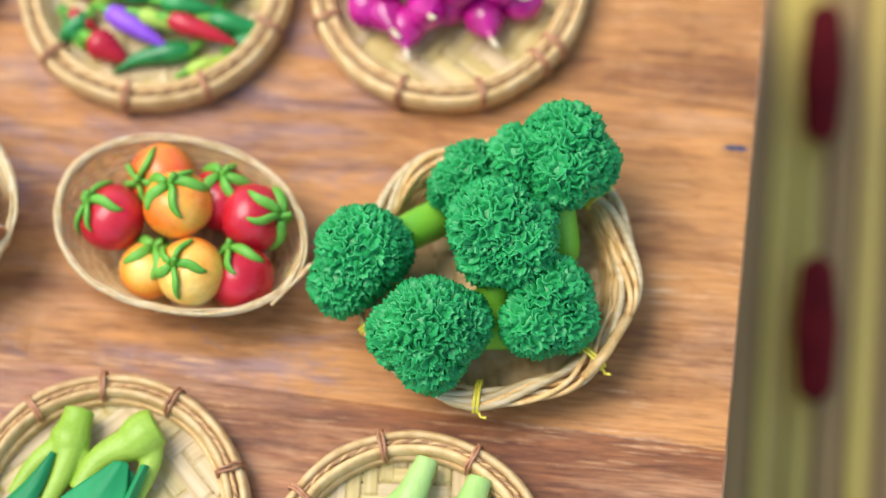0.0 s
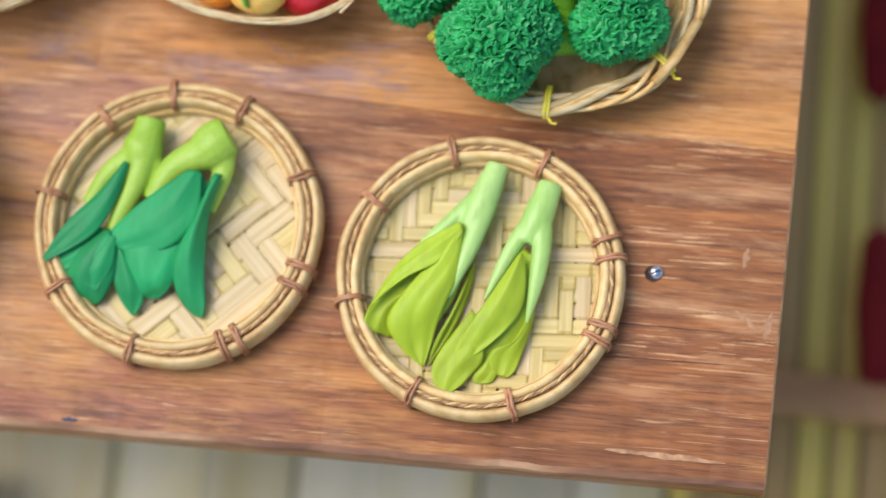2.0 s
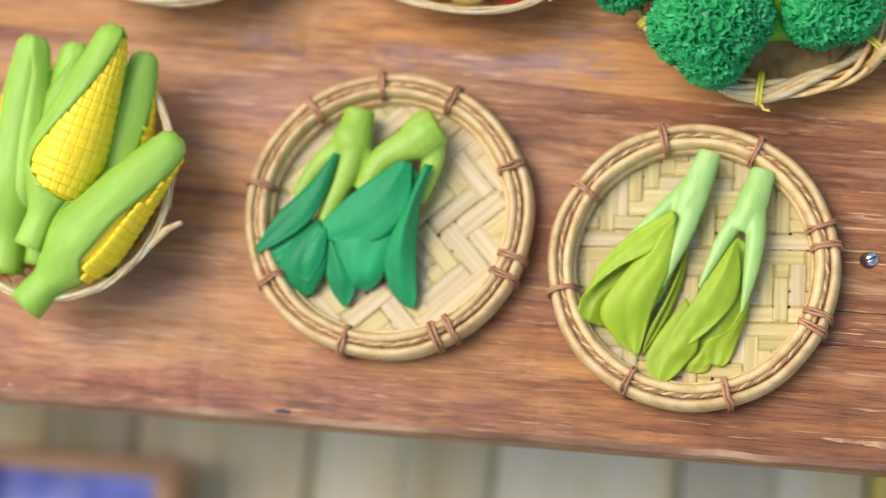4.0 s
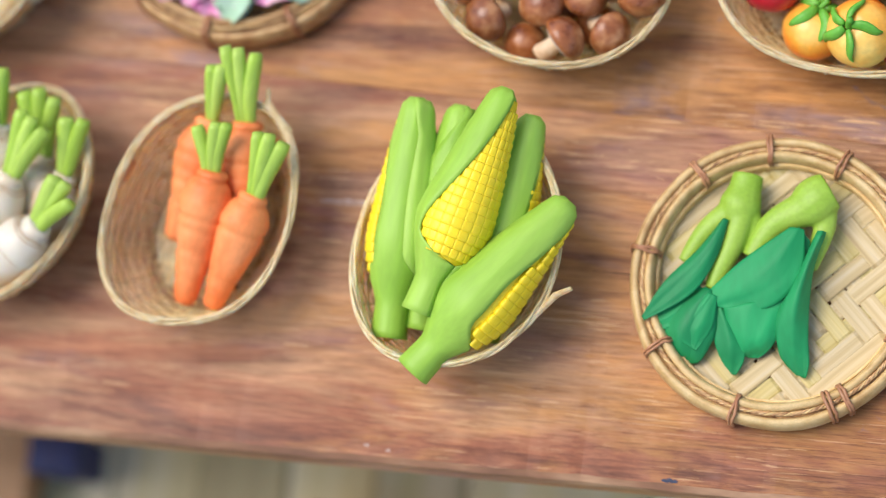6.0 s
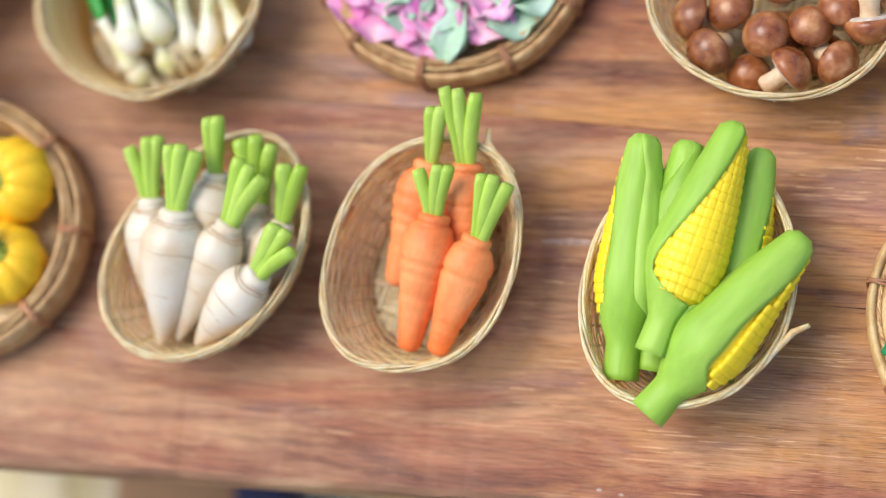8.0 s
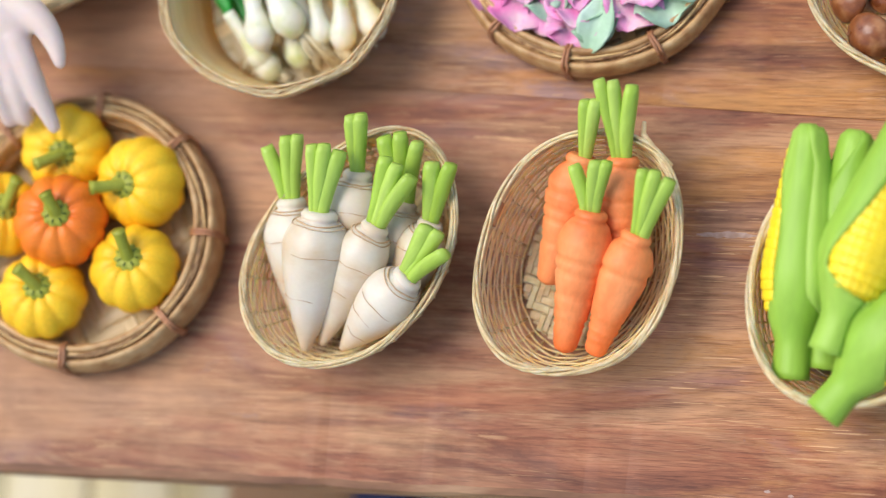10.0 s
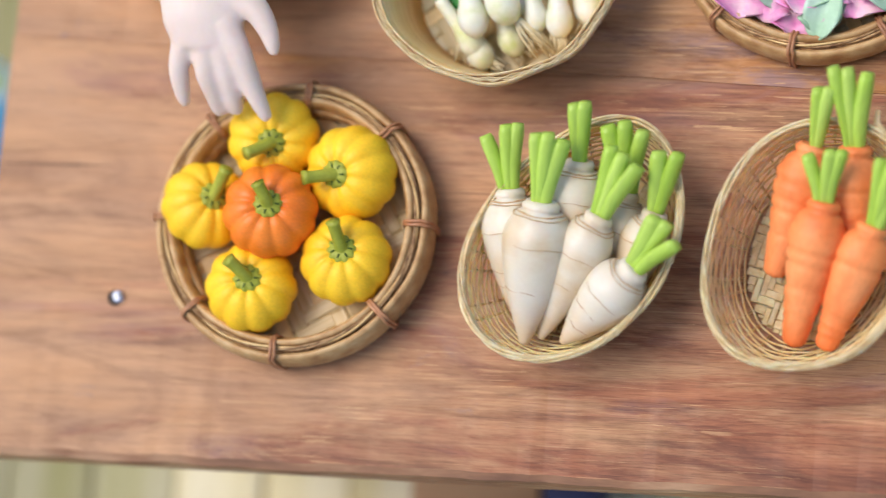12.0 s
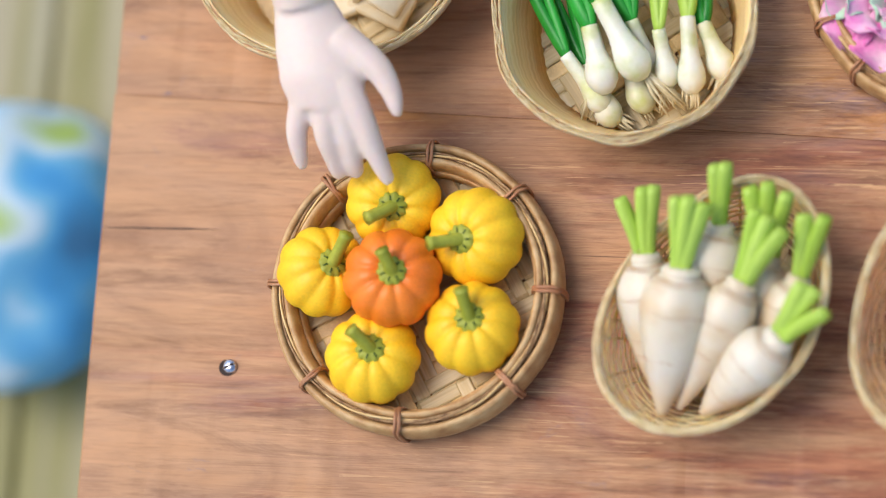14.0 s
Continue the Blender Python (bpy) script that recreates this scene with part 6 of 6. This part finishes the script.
# ---- doll arm: one plain mesh ----
def doll_arm():
    o = Vector((-0.2369, 0.1198, 0.035))
    bm = bmesh.new()

    def limb(rows, flat=1.0, seg=14, ball_end=True):
        pts = [Vector(r[:3]) - o for r in rows]
        n = 12
        rad = [r[3] for r in rows]
        rr = [rad[min(int(i / (n - 1) * (len(rad) - 1)), len(rad) - 2)] * (1 - (i / (n - 1) * (len(rad) - 1)) % 1) + rad[min(int(i / (n - 1) * (len(rad) - 1)) + 1, len(rad) - 1)] * ((i / (n - 1) * (len(rad) - 1)) % 1) if i < n - 1 else rad[-1] for i in range(n)]
        tube(bm, smoothed(pts, n), rr, seg, flat, False, (0, 0.3, 1))
        if ball_end:
            bmesh.ops.create_icosphere(bm, subdivisions=2, radius=rad[-1], matrix=Matrix.Translation(pts[-1]))

    limb([(-0.2500, 0.1500, 0.054, 0.0060), (-0.2440, 0.1385, 0.050, 0.0046), (-0.2405, 0.1285, 0.043, 0.0038), (-0.2374, 0.1212, 0.037, 0.0026)])
    limb([(-0.2530, 0.1500, 0.054, 0.0060), (-0.2502, 0.1365, 0.049, 0.0043), (-0.2490, 0.1285, 0.042, 0.0037), (-0.2488, 0.1240, 0.036, 0.0030)])
    limb([(-0.2570, 0.1500, 0.054, 0.0060), (-0.2570, 0.1350, 0.049, 0.0042), (-0.2556, 0.1280, 0.042, 0.0036), (-0.2548, 0.1235, 0.036, 0.0030)])
    limb([(-0.2620, 0.1510, 0.053, 0.0060), (-0.2668, 0.1370, 0.049, 0.0040), (-0.2672, 0.1300, 0.044, 0.0034), (-0.2668, 0.1252, 0.040, 0.0024)])
    limb([(-0.2520, 0.1640, 0.056, 0.0070), (-0.2400, 0.1560, 0.055, 0.0052), (-0.2345, 0.1485, 0.053, 0.0040), (-0.2320, 0.1410, 0.051, 0.0024)])
    limb([(-0.2650, 0.1760, 0.060, 0.0098), (-0.2610, 0.1640, 0.057, 0.0135), (-0.2575, 0.1520, 0.054, 0.0150), (-0.2560, 0.1420, 0.051, 0.0118)], 0.52, 20, False)
    limb([(-0.2720, 0.2300, 0.120, 0.0150), (-0.2700, 0.2050, 0.086, 0.0125), (-0.2670, 0.1880, 0.068, 0.0105), (-0.2648, 0.1750, 0.060, 0.0096)], 0.9, 20, False)
    me = bpy.data.meshes.new("doll_arm")
    bm.to_mesh(me)
    bm.free()
    me.materials.append(VINYL)
    ob = new("doll_arm", me)
    ob.location = o
    rem = ob.modifiers.new("fuse", "REMESH")
    rem.mode, rem.voxel_size, rem.use_smooth_shade = "VOXEL", 0.0009, True
    sm = ob.modifiers.new("soften", "SMOOTH")
    sm.iterations, sm.factor = 14, 0.5
    return tagged(ob, "pale smooth vinyl doll arm reaching down to a pumpkin", "doll")


doll_arm()


# ---- things on the floor round the table ----
def cloth_roll(x, y, turn, length):
    t = thing("cloth_roll", pose(x, y, FLOOR_Z + 0.0105, 0, 0, turn), "dark maroon rolled cloth on the bamboo floor", "cloth", "maroon cloth rolls")
    part("roll", tube(bmesh.new(), [(0, -length / 2, 0), (0, -length * 0.42, 0.0), (0, 0, 0.001), (0, length * 0.42, 0), (0, length / 2, 0)], [0.002, 0.0078, 0.0100, 0.0078, 0.002], 14), MAROON, t)


cloth_roll(0.4212, 0.2375, 2, 0.068)
cloth_roll(0.4179, 0.3617, 1, 0.070)
cloth_roll(0.4276, 0.1099, 2, 0.073)
cloth_roll(0.4287, -0.0179, 2, 0.073)
rail = thing("floor_rail", pose(0.4593, 0.0667, FLOOR_Z, 0, 0, -4), "brown wooden rail lying across the bamboo floor", "rail")
part("bar", slab(bmesh.new(), -0.085, 0.14, -0.009, 0.009, 0, 0.016, 0.003), BATTEN, rail)
card = thing("box", pose(-0.1570, 0.0100, FLOOR_Z, 0, 0, 3), "small dark navy box on the bamboo floor beside the table", "box")
part("body", slab(bmesh.new(), -0.0105, 0.0105, -0.006, 0.012, 0, 0.040, 0.0012), NAVY, card)
part("lid", slab(bmesh.new(), -0.0112, 0.0112, -0.0067, 0.0127, 0.040, 0.044, 0.001), NAVY, card)
block = thing("wooden_box", pose(-0.1990, -0.0110, FLOOR_Z, 0, 0, 3), "brown wooden box standing beside a navy one", "box")
part("body", slab(bmesh.new(), -0.026, 0.026, -0.040, 0.040, 0, 0.024, 0.002), BATTEN, block)
part("lid", slab(bmesh.new(), -0.028, 0.028, -0.042, 0.042, 0.024, 0.031, 0.002), CRATE, block)
crate = thing("crate", pose(0.0050, -0.0365, FLOOR_Z, 0, 0, 0), "brown wooden crate holding blue-violet cloth", "crate")
for x0, x1, y0, y1 in ((-0.046, 0.046, 0.029, 0.038), (-0.046, 0.046, -0.038, -0.029), (-0.046, -0.037, -0.029, 0.029), (0.037, 0.046, -0.029, 0.029)):
    part("side", slab(bmesh.new(), x0, x1, y0, y1, 0, 0.040, 0.0012), CRATE, crate)
bm = bmesh.new()
bmesh.ops.create_grid(bm, x_segments=20, y_segments=14, size=0.5, matrix=Matrix.Translation((0, 0, 0.032)) @ Matrix.Diagonal((0.074, 0.058, 1, 1)))
for v in bm.verts:
    v.co.z += 0.004 * noise.noise(v.co * 70)
part("cloth", bm, PERIWINKLE, crate, "crumpled blue-violet cloth")
bag = thing("cloth_bundle", pose(-0.4600, 0.1344, FLOOR_Z), "bright blue printed cloth bundle on the bamboo floor", "cloth")
bm = bmesh.new()
bmesh.ops.create_icosphere(bm, subdivisions=4, radius=0.061, matrix=Matrix.Translation((0, 0, 0.044)) @ Matrix.Diagonal((1, 1.05, 0.74, 1)))
for v in bm.verts:
    v.co += v.co.normalized() * 0.008 * noise.noise(v.co * 28)
part("body", bm, PLUSH, bag)
